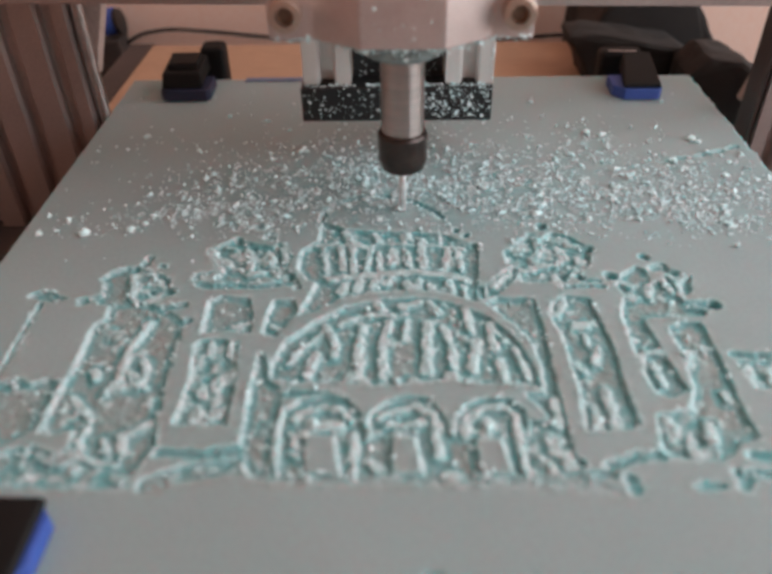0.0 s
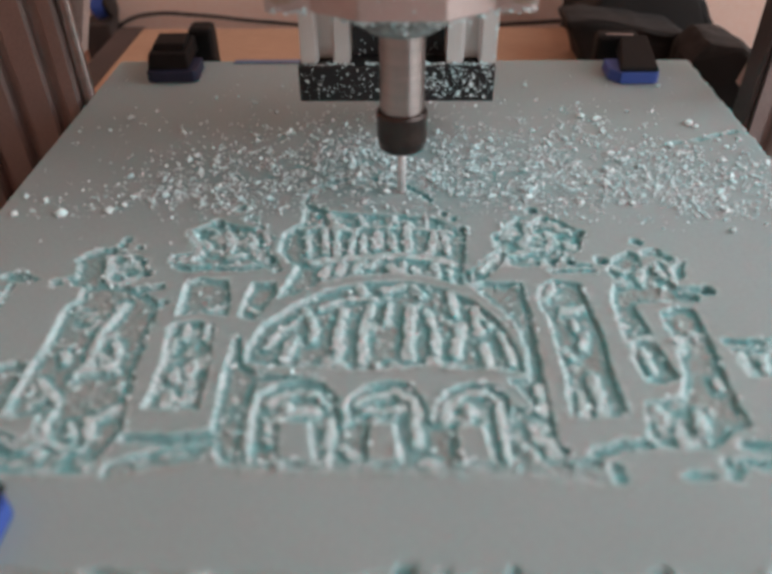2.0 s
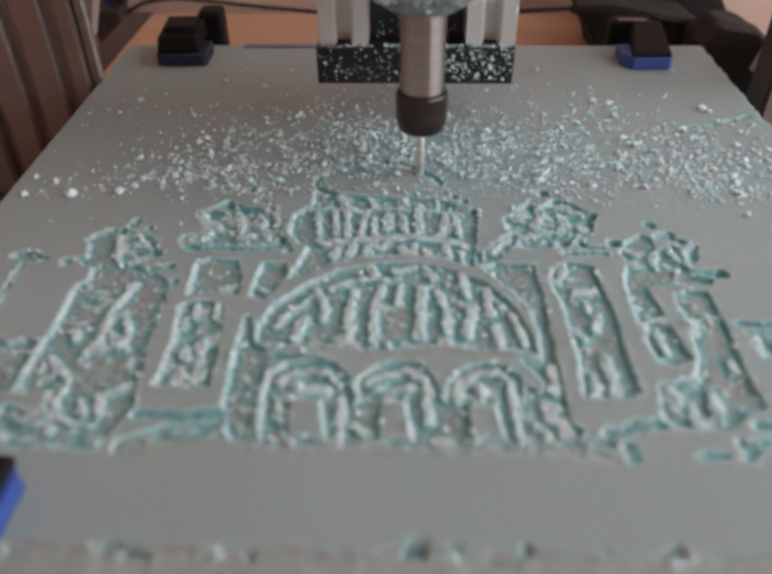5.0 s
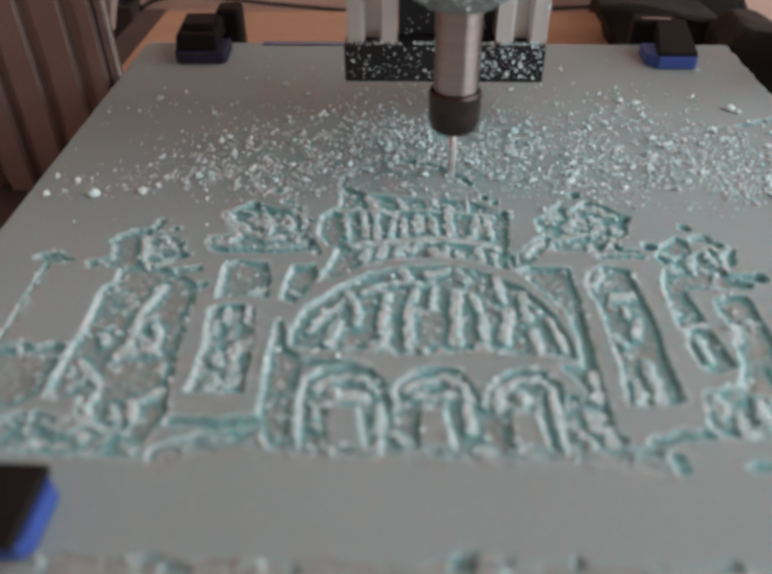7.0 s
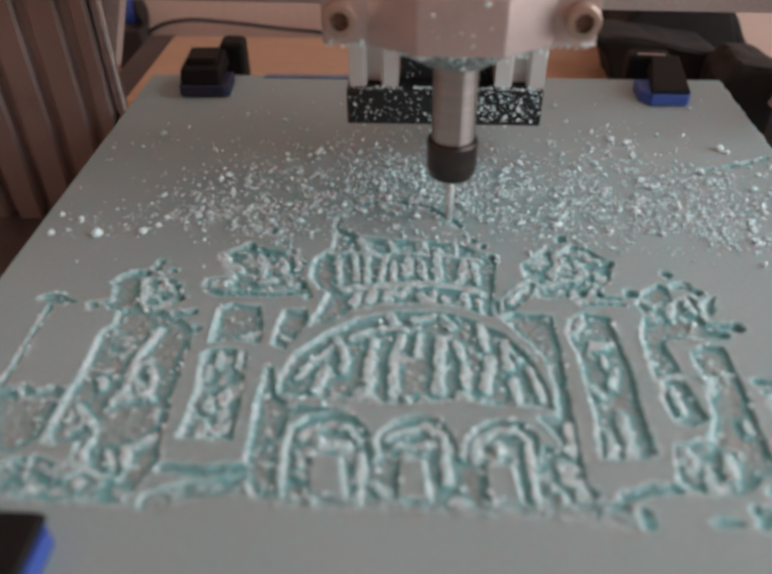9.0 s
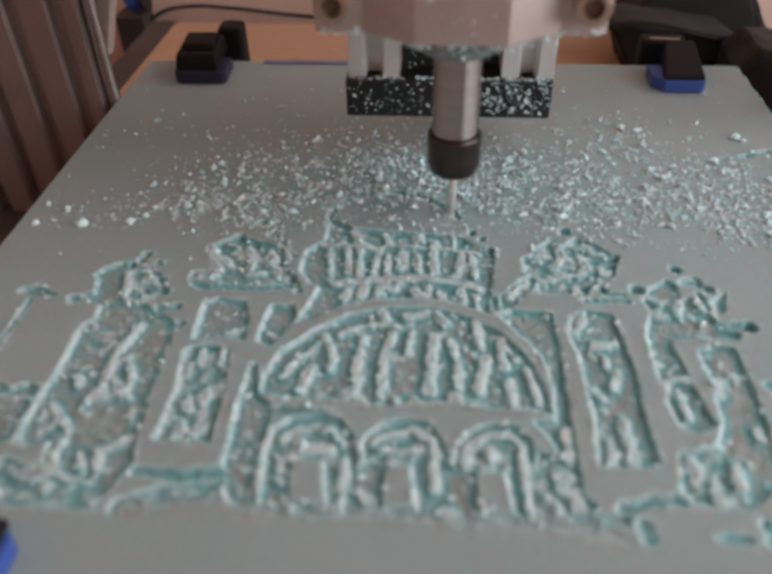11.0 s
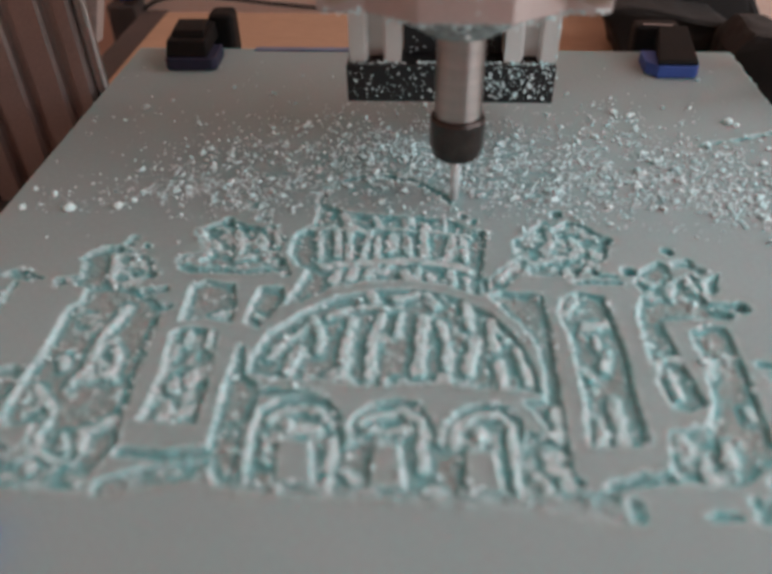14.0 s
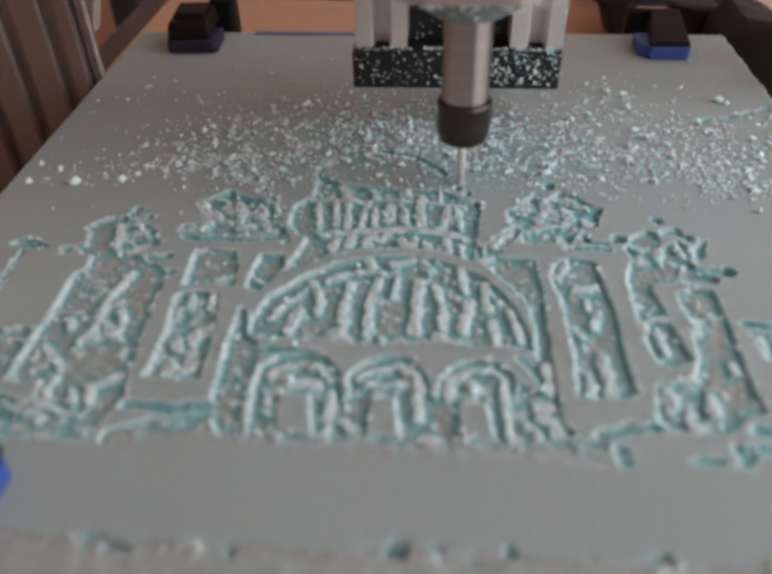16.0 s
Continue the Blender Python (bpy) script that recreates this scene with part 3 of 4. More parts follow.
fin(2.2, [(66.8, 244.3), (68.9, 239.5), (65.1, 234.9)])
fin(2.0, [(52, 231), (59.5, 233.4), (63.4, 235.2)])
fin(2.4, [(72.9, 237.9), (73.7, 236.3)])
fin(2.0, [(62.8, 227.4), (63.3, 224.4)])
fin(2.0, [(52.8, 244.5), (54.6, 246.7)])

# far right statue
pocket([(83.8, 221.4), (87.2, 228.3), (93.4, 233.1), (96.3, 230.6), (95.9, 222.7), (102.3, 227), (105.3, 222.7), (111.1, 226.4), (108.5, 217), (104, 215.7), (96.8, 214.1), (92, 214.7), (86.2, 215.3)])
pit(2.0, [(98.1, 238.6)])
groove(3.4, [(99.3, 231.5), (103.3, 233)])
groove(3.6, [(104, 230.6), (106.5, 228.2)])
fin(2.0, [(86.8, 223.7), (88.6, 221.4)])
fin(2.2, [(95.5, 222.7), (93.3, 215.8)])
fin(1.8, [(100.4, 226.5), (101.8, 218.5)])
fin(1.6, [(105.9, 224.1), (104.9, 216.2)])
groove(3.0, [(105.4, 211.4), (109.3, 211.4)])
groove(3.0, [(110.7, 211.3), (113.6, 211.3)])
pit(2.6, [(114.1, 210.8)])
rubble([(81.5, 214.5), (95.3, 227.1), (89.9, 213.1), (81.6, 205.3)])
pocket([(81.6, 205.3), (84.8, 214.5), (94.2, 216.9), (104.2, 216.2), (105.5, 209.8), (111.4, 207.7), (109.9, 205.1), (102.4, 205.2), (90.8, 204.2), (86.4, 200.2), (81.9, 201.5)])

# right windows
pocket([(81.6, 204), (87.8, 204.2), (89.3, 195.4), (91, 182.1), (93.4, 170.8), (88.2, 168), (83.4, 169.2), (82.1, 177), (81.6, 190.2)])
fin(2.2, [(82.6, 185.7), (84.9, 187.5), (89.5, 187.5)])
fin(2.0, [(85.7, 180.6), (86.4, 173.7)])
fin(2.0, [(82.9, 185.7), (82, 181.3)])
fin(1.6, [(80.5, 194.5), (82.2, 193.5)])
pocket([(95.6, 199.7), (101, 202.6), (106.5, 201.6), (107.3, 192.9), (107.3, 179), (106.3, 163), (107.3, 152.8), (100.6, 150.7), (99.1, 148.2), (92.9, 144.8), (85, 145.3), (78.1, 146.5), (81.2, 161.5), (91, 164.2), (95, 171.2), (95.8, 186.1)])
fin(2.0, [(95.1, 190.6), (95.5, 187.9)])
fin(1.8, [(98.3, 187.2), (96, 181.7)])
fin(2.6, [(103.2, 169.2), (103.5, 167.6)])
fin(2.4, [(82.6, 159.7), (83.2, 154.2)])
fin(2.0, [(82, 162.5), (89.7, 164.5)])
fin(2.4, [(94.2, 156.9), (93.2, 151.6)])
fin(2.0, [(87.4, 151.1), (87.5, 146.5)])
rubble([(82, 162.5), (91, 164.2), (97.2, 157.8), (94, 144.8), (78.8, 146.5)])
groove(3.2, [(63.5, 143.2), (67.1, 144.4), (71.5, 146.3), (78.2, 146.7)])

# base at the right
groove(3.0, [(54.6, 144.4), (55.9, 144)])
groove(3.6, [(57.6, 139.9), (63.1, 140.2)])
groove(3.4, [(58.9, 136.9), (63.5, 135.2)])
groove(4.4, [(67.5, 138.5), (68.1, 135.8)])
pocket([(83.2, 136.4), (86.5, 138), (90.9, 138), (92.5, 136.4), (89.3, 135.2), (84.9, 135.2)])
groove(3.0, [(96.2, 140.8), (96.7, 139.5)])
groove(3.0, [(99.4, 140.5), (96.2, 136.1)])
groove(3.4, [(102.4, 146.3), (111.3, 145.7)])
groove(3.4, [(101.4, 140.5), (111.2, 139.5)])
groove(2.8, [(111.8, 186.4), (117.6, 185.5), (128.2, 185.5)])
pocket([(112, 182.7), (127.4, 183.7), (128.7, 173.1), (113.4, 171.1)])
fin(2.0, [(114.1, 180.5), (113.6, 175.2)])
fin(2.0, [(119.7, 179.4), (119, 174.2)])
rubble([(112, 182.7), (127.4, 183.7), (128.7, 173.1), (113.4, 171.1)])

# thin cut in the board behind the chips
groove(1.0, [(124.6, 311.6), (135.5, 316.1), (144.7, 317.9), (165, 326.5), (170, 323.4)])
for cut_from, cut_to in (((131.5, 314.4), (137.5, 316.4)), ((143.5, 317.7), (149.5, 319.9)), ((152.5, 321.2), (157, 323.1)), ((160, 324.4), (165, 326.4))):
    groove(2.1, [cut_from, cut_to])
# the dome line that the bit is following
groove(3.0, [(-23.5, 265), (-21.5, 273), (-17, 279), (-11, 282.5), (-3, 284), (5, 283), (12, 280), (18, 275.5), (22, 271.5), (25, 267)])

def smooth(k):
    k = np.clip(k, 0, 1)
    return k * k * (3 - 2 * k)


def carve():
    """Heights in millimetres, the share of freshly cut or shaded foam and of torn or painted-lit pale foam, and the
    distance inside the cut.
    """
    wob = 0.26 * field(3.6, 1) + 0.34 * field(1.5, 2)
    stab = PITS + 0.45 * field(2.2, 7)
    stand = RIDGE + 0.50 * field(2.4, 3) + 0.45 * field(1.2, 23)
    flat = ISLE + 0.5 * wob
    torn_in = smooth((RUBBLE + 0.6 * field(2.6, 25) + 0.8) / 1.6) * np.where(ISLE > -0.2, 0, 1)
    lump = 0.5 + 0.62 * field(2.7, 26) + 0.34 * field(1.4, 27)
    open_ = np.maximum(INSIDE + wob, stab)
    d = np.minimum(np.minimum(open_, -stand), -flat)
    k = smooth((d + 0.40) / 1.35)
    depth = 1.35 + 0.22 * field(9, 4) + 1.4 * smooth(stab / 1.2)
    # the cut runs out to nothing along its near side
    fade = smooth((YY - 135.5) / 9.0)
    depth = depth * np.where((XX > -60) & (XX < 66), 0.10 + 0.90 * fade, 0.35 + 0.65 * fade)
    thin = np.clip((stand + 0.4) / 0.8, 0, 1) * (stand < 2.4) * (open_ > 0.3)
    low = thin * (0.10 + 0.8 * np.clip(field(3.2, 6) + 0.1, 0, 1))
    z = -k * depth - low * (1 - k)
    # crumbs and torn lumps left in the cuts
    crumb = smooth(field(2.6, 10) * 1.5 + 0.7 * field(1.3, 11) - 0.60) * np.clip(d / 1.0, 0, 1)
    ragged = np.clip((d + 1.0) / 0.8, 0, 1) * np.where(flat > 0.6, 0, 1)
    z += ragged * (0.18 * field(2.0, 36) + 0.26 * field(1.0, 37)) * (0.5 + 0.5 * k + 0.5 * thin) + crumb * 0.9
    z += torn_in * k * (1.35 * np.clip(lump, 0, 1) - 0.30) * (depth / 2)
    # burrs along the edges, dust sticking to the skin round the cuts
    edge = np.exp(-((d + 0.55) / 0.8) ** 2)
    burr = np.clip(0.9 * field(3.4, 8) + 0.5 * field(1.4, 9) + 0.05, 0, 1)
    z += edge * burr * (0.22 + 0.35 * torn_in)
    halo = np.exp(-(np.clip(-d, 0, None) / 2.6) ** 2)
    z += halo * (1 - k) * 0.10 * field(1.7, 32)
    # the sheet itself, slightly uneven; past the flat margin it is cut away again, with a torn lip
    z += 0.10 * field(40, 12) + 0.02 * field(5, 13)
    lip = NEAR + 1.4 * field(11, 14) + 0.5 * field(2.4, 15) - YY
    drop = smooth(lip / 1.6)
    hole = smooth(1.9 * (field(4.6, 16) + 0.5 * field(2.2, 43)) - 0.75) * np.exp(-((lip - 1.2) / 2.2) ** 2)
    z -= drop * (0.8 + 0.12 * field(2.2, 44)) + 1.8 * hole
    tuft = smooth(1.8 * (field(4.0, 45) + 0.4 * field(1.8, 46)) - 0.7) * np.exp(-((lip - 1.5) / 2.0) ** 2)
    z += 1.1 * tuft
    rag = np.clip((XX - (BX1 - 0.9 - 0.9 * field(3, 17) - 0.5 * field(1.2, 18))) / 0.8, 0, 1)
    z -= rag * 1.2
    # fresh teal foam on the walls, run into the corners to paint their shadow band; dust has settled on the middle of
    # the floors
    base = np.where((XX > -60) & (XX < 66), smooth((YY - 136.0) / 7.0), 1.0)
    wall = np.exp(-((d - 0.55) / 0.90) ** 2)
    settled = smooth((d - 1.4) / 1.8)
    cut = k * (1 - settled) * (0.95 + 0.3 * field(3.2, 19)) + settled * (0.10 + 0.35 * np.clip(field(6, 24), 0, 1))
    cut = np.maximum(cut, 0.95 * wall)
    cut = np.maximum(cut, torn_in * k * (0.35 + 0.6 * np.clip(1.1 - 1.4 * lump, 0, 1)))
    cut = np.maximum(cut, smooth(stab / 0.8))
    # sides of the cuts that face the window are painted pale, as lit; the others stay teal
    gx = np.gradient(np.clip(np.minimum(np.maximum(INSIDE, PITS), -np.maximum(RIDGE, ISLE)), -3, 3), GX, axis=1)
    lit_side = np.clip(0.12 + 0.88 * gx, 0, 1)
    rim = np.exp(-((d + 0.55) / 0.40) ** 2) * 0.45 + lit_side * np.exp(-((d - 0.28) / 0.88) ** 2)
    fuzz_lit = rim * np.clip(0.62 + 0.45 * burr + 0.50 * field(1.6, 22), 0, 1) + crumb * 0.8
    fuzz_lit += thin * (1 - k) * np.clip(field(2.0, 20) * 0.6 + 0.62, 0, 1)
    fuzz_lit += torn_in * k * np.clip(1.5 * (lump - 0.45), 0, 0.85)
    cut, fuzz_lit = cut * base, fuzz_lit * (0.35 + 0.65 * base)
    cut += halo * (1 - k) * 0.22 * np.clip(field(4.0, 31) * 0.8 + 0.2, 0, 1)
    fuzz_lit += halo * (1 - k) * 0.30 * np.clip(field(2.0, 30) * 0.9 + 0.10, 0, 1)
    # dust lying where the chips fell, with the spindle's shadow painted in as deeper teal
    fall_shade = np.exp(-((XX - 10) / 75) ** 2 - ((YY - 284) / 24) ** 2)
    cut += fall_shade * 0.62 * np.clip(field(5.0, 34) * 0.7 + 0.5, 0, 1)
    fuzz_lit += fall_shade * 0.40 * np.clip(field(1.7, 33) * 1.2 - 0.1, 0, 1)
    cut += 0.8 * hole
    fuzz_lit += 0.7 * tuft + 0.25 * drop * np.clip(field(1.9, 47), 0, 1)
    dust = np.clip(settled * (0.75 + 0.35 * field(5, 48)) + halo * (1 - k) * np.clip(0.45 + 0.5 * field(6, 49), 0, 1) + 0.6 * drop, 0, 1)
    return z, np.clip(cut, 0, 1), np.clip(fuzz_lit, 0, 1), dust, d


BOARD_H, CUT, FUZZ_LIT, DUST, CUT_D = carve()


def board():
    ny, nx = XX.shape
    co = np.empty((ny * nx, 3))
    co[:, 0], co[:, 1], co[:, 2] = XX.ravel() / 1000, YY.ravel() / 1000, BOARD_H.ravel() / 1000
    idx = np.arange(ny * nx).reshape(ny, nx)
    quads = np.stack([idx[:-1, :-1], idx[:-1, 1:], idx[1:, 1:], idx[1:, :-1]], -1).reshape(-1, 4)
    # sides and underside
    rim = np.concatenate([idx[0, :], idx[1:, -1], idx[-1, -2::-1], idx[-2:0:-1, 0]])
    rough = np.random.RandomState(3).uniform(-1, 1, (2, len(rim)))
    rough = np.array([np.convolve(r_, np.hanning(17) / 4, "same") for r_ in rough])
    low = co[rim].copy()
    near = (np.arange(len(rim)) < nx)
    mids = []
    for depth in (3.6, 4.8, 6.0, 7.2, 8.6, 10.2):
        mid = co[rim].copy()
        torn = 1.0 * field(3.2, 41, mid[:, 0] * 1000, np.full(len(rim), 180.0 + depth)) + 0.6 * field(1.5, 42, mid[:, 0] * 1000, np.full(len(rim), 180.0 + depth))
        mid[:, 2] = -depth / 1000 + 0.0004 * rough[0]
        mid[:, 1] -= np.where(near, 0.0006 + 0.0010 * torn + 0.00008 * depth, 0)
        mids.append(mid)
    low[:, 2] = -BT / 1000 - 0.0018
    nr = len(rim)
    n1 = len(co) + len(mids) * nr
    a, b = np.arange(nr), np.roll(np.arange(nr), -1)
    rings = [rim] + [len(co) + i * nr + np.arange(nr) for i in range(len(mids) + 1)]
    sides = [np.stack([u[a], w[a], w[b], u[b]], -1) for u, w in zip(rings, rings[1:])]
    faces = np.concatenate([quads] + sides).tolist()
    faces.append((n1 + a).tolist())
    me = bpy.data.meshes.new("foam_board")
    me.from_pydata(np.concatenate([co] + mids + [low]).tolist(), [], faces)
    zero = np.full((len(mids) + 1) * nr, 0.12)
    for name, val in (("dust", DUST), ("cut", CUT), ("fuzz_lit", FUZZ_LIT)):
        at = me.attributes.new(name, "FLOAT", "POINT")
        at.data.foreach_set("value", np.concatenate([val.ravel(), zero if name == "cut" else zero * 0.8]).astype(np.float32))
    me.materials.append(M_FOAM)
    me.polygons.foreach_set("use_smooth", np.ones(len(me.polygons), bool))
    return tagged(new("foam_board", me), "grey-green foam board carved with a domed building, torn cut edges", "foam board")


board()


# ---- foam chips ----
def crumbs(name, places, sizes, seed, parent=None, flat=0.75):
    """Loose torn crumbs, joined: each a crooked little octahedron with a second lump."""
    rng = np.random.RandomState(seed)
    base = np.array([(1, 0, 0), (0, 1, 0), (-1, 0, 0), (0, -1, 0), (0, 0, 1), (0, 0, -1)], float)
    tri = np.array([(0, 1, 4), (1, 2, 4), (2, 3, 4), (3, 0, 4), (1, 0, 5), (2, 1, 5), (3, 2, 5), (0, 3, 5)])
    verts, faces = [], []
    for (x, y, z), s in zip(places, sizes):
        turn = Euler(rng.uniform(0, 6.28, 3)).to_matrix()
        stretch = np.array([rng.uniform(0.65, 1.45), rng.uniform(0.6, 1.1), rng.uniform(0.5, 1.0)])
        v = (base * rng.uniform(0.6, 1.3, (6, 1)) + rng.uniform(-0.25, 0.25, (6, 3))) * stretch * s
        v = v @ np.array(turn).T
        v[:, 2] *= flat
        v += (x, y, z - v[:, 2].min() * 0.85)
        faces.append(tri + 6 * len(verts))
        verts.append(v)
    me = bpy.data.meshes.new(name)
    me.from_pydata(np.concatenate(verts).tolist(), [], np.concatenate(faces).tolist())
    me.materials.append(M_CHIP)
    ob = new(name, me)
    if parent:
        ob.parent = parent
    return ob


def height_at(x, y):
    i = np.clip(np.searchsorted(GX, x), 0, len(GX) - 1)
    j = np.clip(np.searchsorted(GY, y), 0, len(GY) - 1)
    return BOARD_H[j, i]


def loose_chips():
    rng = np.random.RandomState(21)
    spots = []
    for cx, cy, sx, sy, n in ((0, 314, 42, 17, 300), (-55, 300, 24, 15, 170), (5, 300, 26, 15, 648), (-10, 290, 34, 12, 513), (60, 298, 36, 17, 837), (112, 287, 30, 17, 837), (-62, 267, 20, 7, 300), (-72, 276, 18, 9, 150), (-50, 287, 24, 14, 310), (45, 285, 40, 11, 513), (15, 325, 38, 18, 202), (99, 330, 5, 13, 108), (140, 282, 20, 16, 330), (20, 345, 75, 24, 148), (-90, 300, 26, 34, 81), (30, 262, 60, 5, 148), (52, 276, 14, 8, 150), (85, 273, 18, 8, 190), (112, 268, 16, 7, 170), (138, 262, 14, 6, 110), (-52, 270, 22, 5, 140), (-112, 263, 13, 6, 55)):
        n = int(n * 1.35)
        spots.append(np.stack([rng.normal(cx, sx, n), rng.normal(cy, sy, n)], -1))
    p = np.concatenate(spots)
    p = p[(p[:, 0] > BX0 + 4) & (p[:, 0] < BX1 - 4) & (p[:, 1] > 235) & (p[:, 1] < 400)]
    lumps = field(9, 30, p[:, 0], p[:, 1]) + 0.6 * field(3.5, 31, p[:, 0], p[:, 1])
    p = p[lumps > -0.55]
    s = np.clip(rng.lognormal(-0.64, 0.50, len(p)), 0.2, 2.0)
    z = height_at(p[:, 0], p[:, 1])
    places = np.stack([p[:, 0], p[:, 1], z], -1) / 1000
    tagged(crumbs("loose_foam_chips", places, s / 1000, 22), "pale teal foam chips strewn over the uncut board", "foam chips", "", "stuff")
    # tufts torn up along the cuts, crumbs lying in them
    for low, high, count, bias in ((-0.8, 0.4, 4200, 0.0), (0.4, 9.0, 1500, -0.1)):
        j, i = np.nonzero((CUT_D > low) & (CUT_D < high) & (YY > 139) & (YY < 288))
        pick = rng.choice(len(j), count, replace=False)
        x, y = GX[i[pick]] + rng.uniform(-0.2, 0.2, count), GY[j[pick]] + rng.uniform(-0.2, 0.2, count)
        torn = RUBBLE[j[pick], i[pick]] > 0
        keep = field(5, 32, x, y) + 0.7 * field(2, 33, x, y) + 0.45 * torn > 0.10 + bias
        x, y = x[keep], y[keep]
        places = np.stack([x, y, height_at(x, y) - 0.12], -1) / 1000
        sizes = np.clip(rng.lognormal(-0.80, 0.45, len(x)), 0.18, 1.3) / 1000
        tagged(crumbs("torn_foam_tufts", places, sizes, 23), "pale foam tufts and crumbs clinging to the cut grooves", "foam chips", "", "stuff")


loose_chips()


def big_chip(x, y, s, seed):
    rng = np.random.RandomState(seed)
    bm = bmesh.new()
    bmesh.ops.create_icosphere(bm, subdivisions=2, radius=s)
    for v in bm.verts:
        v.co *= 1 + 0.55 * noise.noise(v.co * (1.6 / s) + Vector((seed, 0, 0)))
        v.co.z *= 0.75
    low = min(v.co.z for v in bm.verts)
    ob = link("foam_chip", bm, M_CHIP)
    ob.matrix_basis = pose(x, y, 0.0001 - low * 0.9, 0, 0, rng.uniform(0, 360))
    return tagged(ob, "large pale foam crumb lying on the board", "foam chip", "large loose chips")


for n_, (x_, y_, s_) in enumerate(((-0.116, 0.2555, 0.0021), (0.1455, 0.333, 0.0019), (-0.098, 0.2575, 0.0016), (0.148, 0.330, 0.0012), (-0.126, 0.266, 0.0011), (-0.0935, 0.262, 0.0012), (0.098, 0.341, 0.0015), (0.104, 0.338, 0.0013), (-0.134, 0.2555, 0.0013), (0.131, 0.312, 0.0014))):
    big_chip(x_, y_, s_, 40 + n_)


# ---- clamps ----
def clamp_pad(w, d, h):
    return prism([(-w / 2, 0.002), (-w / 2 + 0.003, 0), (w / 2 - 0.002, 0), (w / 2, 0.002), (w / 2, d), (-w / 2, d)], 0, h, 0.0008)


def back_clamp(x, y, turn, label, w=0.026):
    """A bar clamp's jaw over the board's back edge; its origin is the pad's front foot."""
    c = thing("clamp", label, "clamp", (x, y, 0.0004), "clamps on the board")
    c.matrix_basis = pose(x, y, 0.0004, 0, 0, turn)
    part("pad", clamp_pad(w, 0.020, 0.0062), M_BLUE_SHADED, c, "blue rubber clamp pad, darkened for shadow")
    jaw = bmesh.new()
    low = [jaw.verts.new(p) for p in ((-w / 2 + 0.0008, 0.0014, 0.0064), (w / 2 - 0.0040, 0.0014, 0.0064), (w / 2 - 0.0040, 0.0300, 0.0064), (-w / 2 + 0.0008, 0.0300, 0.0064))]
    top = [jaw.verts.new(p) for p in ((-w / 2 + 0.0014, 0.0046, 0.0136), (w / 2 - 0.0048, 0.0046, 0.0136), (w / 2 - 0.0048, 0.0300, 0.0148), (-w / 2 + 0.0014, 0.0300, 0.0148))]
    jaw.faces.new(low[::-1]), jaw.faces.new(top)
    for k in range(4):
        jaw.faces.new((low[k], low[(k + 1) % 4], top[(k + 1) % 4], top[k]))
    bmesh.ops.bevel(jaw, geom=jaw.edges[:], offset=0.0012, segments=2, affect="EDGES", profile=0.6)
    part("jaw", jaw, M_CLAMP, c)
    ridge = prism([(0.0090, 0.0140), (0.0108, 0.0168), (0.0250, 0.0176), (0.0290, 0.0146)], -w / 2 + 0.0036, w / 2 - 0.0066, 0.0008, axis="x")
    part("grip", ridge, M_CLAMP, c)
    arm = box(w / 2 - 0.0095, w / 2 + 0.0040, 0.0310, 0.0460, -0.0218, 0.0172, 0.0035, seg=3)
    part("arm", arm, M_CLAMP, c, "black clamp arm behind the board")
    return c


back_clamp(-0.105, 0.3826, 2, "black bar clamp with shadow-darkened blue pad on the board's back edge")


def slab_clamp():
    c = thing("clamp", "flat black clamp with bright blue pad gripping the board's back corner", "clamp", (0.1330, 0.3795, 0.0004), "clamps on the board")
    part("pad", prism([(-0.0125, 0.006), (-0.0075, 0), (0.0100, 0), (0.0118, 0.002), (0.0118, 0.020), (-0.0125, 0.020)], 0, 0.0058, 0.0006), M_BLUE, c, "bright blue rubber clamp pad")
    jaw = bmesh.new()
    low = [jaw.verts.new(p) for p in ((-0.0085, 0.0008, 0.0060), (0.0112, 0.0008, 0.0060), (0.0118, 0.0300, 0.0060), (-0.0040, 0.0300, 0.0060))]
    top = [jaw.verts.new(p) for p in ((-0.0080, 0.0014, 0.0082), (0.0106, 0.0014, 0.0082), (0.0105, 0.0290, 0.0150), (-0.0032, 0.0290, 0.0150))]
    jaw.faces.new(low[::-1]), jaw.faces.new(top)
    for k in range(4):
        jaw.faces.new((low[k], low[(k + 1) % 4], top[(k + 1) % 4], top[k]))
    bmesh.ops.bevel(jaw, geom=jaw.edges[:], offset=0.0007, segments=2, affect="EDGES", profile=0.6)
    part("jaw", jaw, M_CLAMP, c)
    part("arm", box(-0.0130, 0.0100, 0.0345, 0.0455, -0.0222, 0.0126, 0.003, seg=3), M_CLAMP, c)
    part("wear_strip", prism([(-0.0090, 0.0365), (0.0050, 0.0352), (0.0060, 0.0362), (-0.0085, 0.0374)], 0.0126, 0.0131, 0.0), M_PINK, c, "pale scuffed edge of the arm")
    return c


slab_clamp()


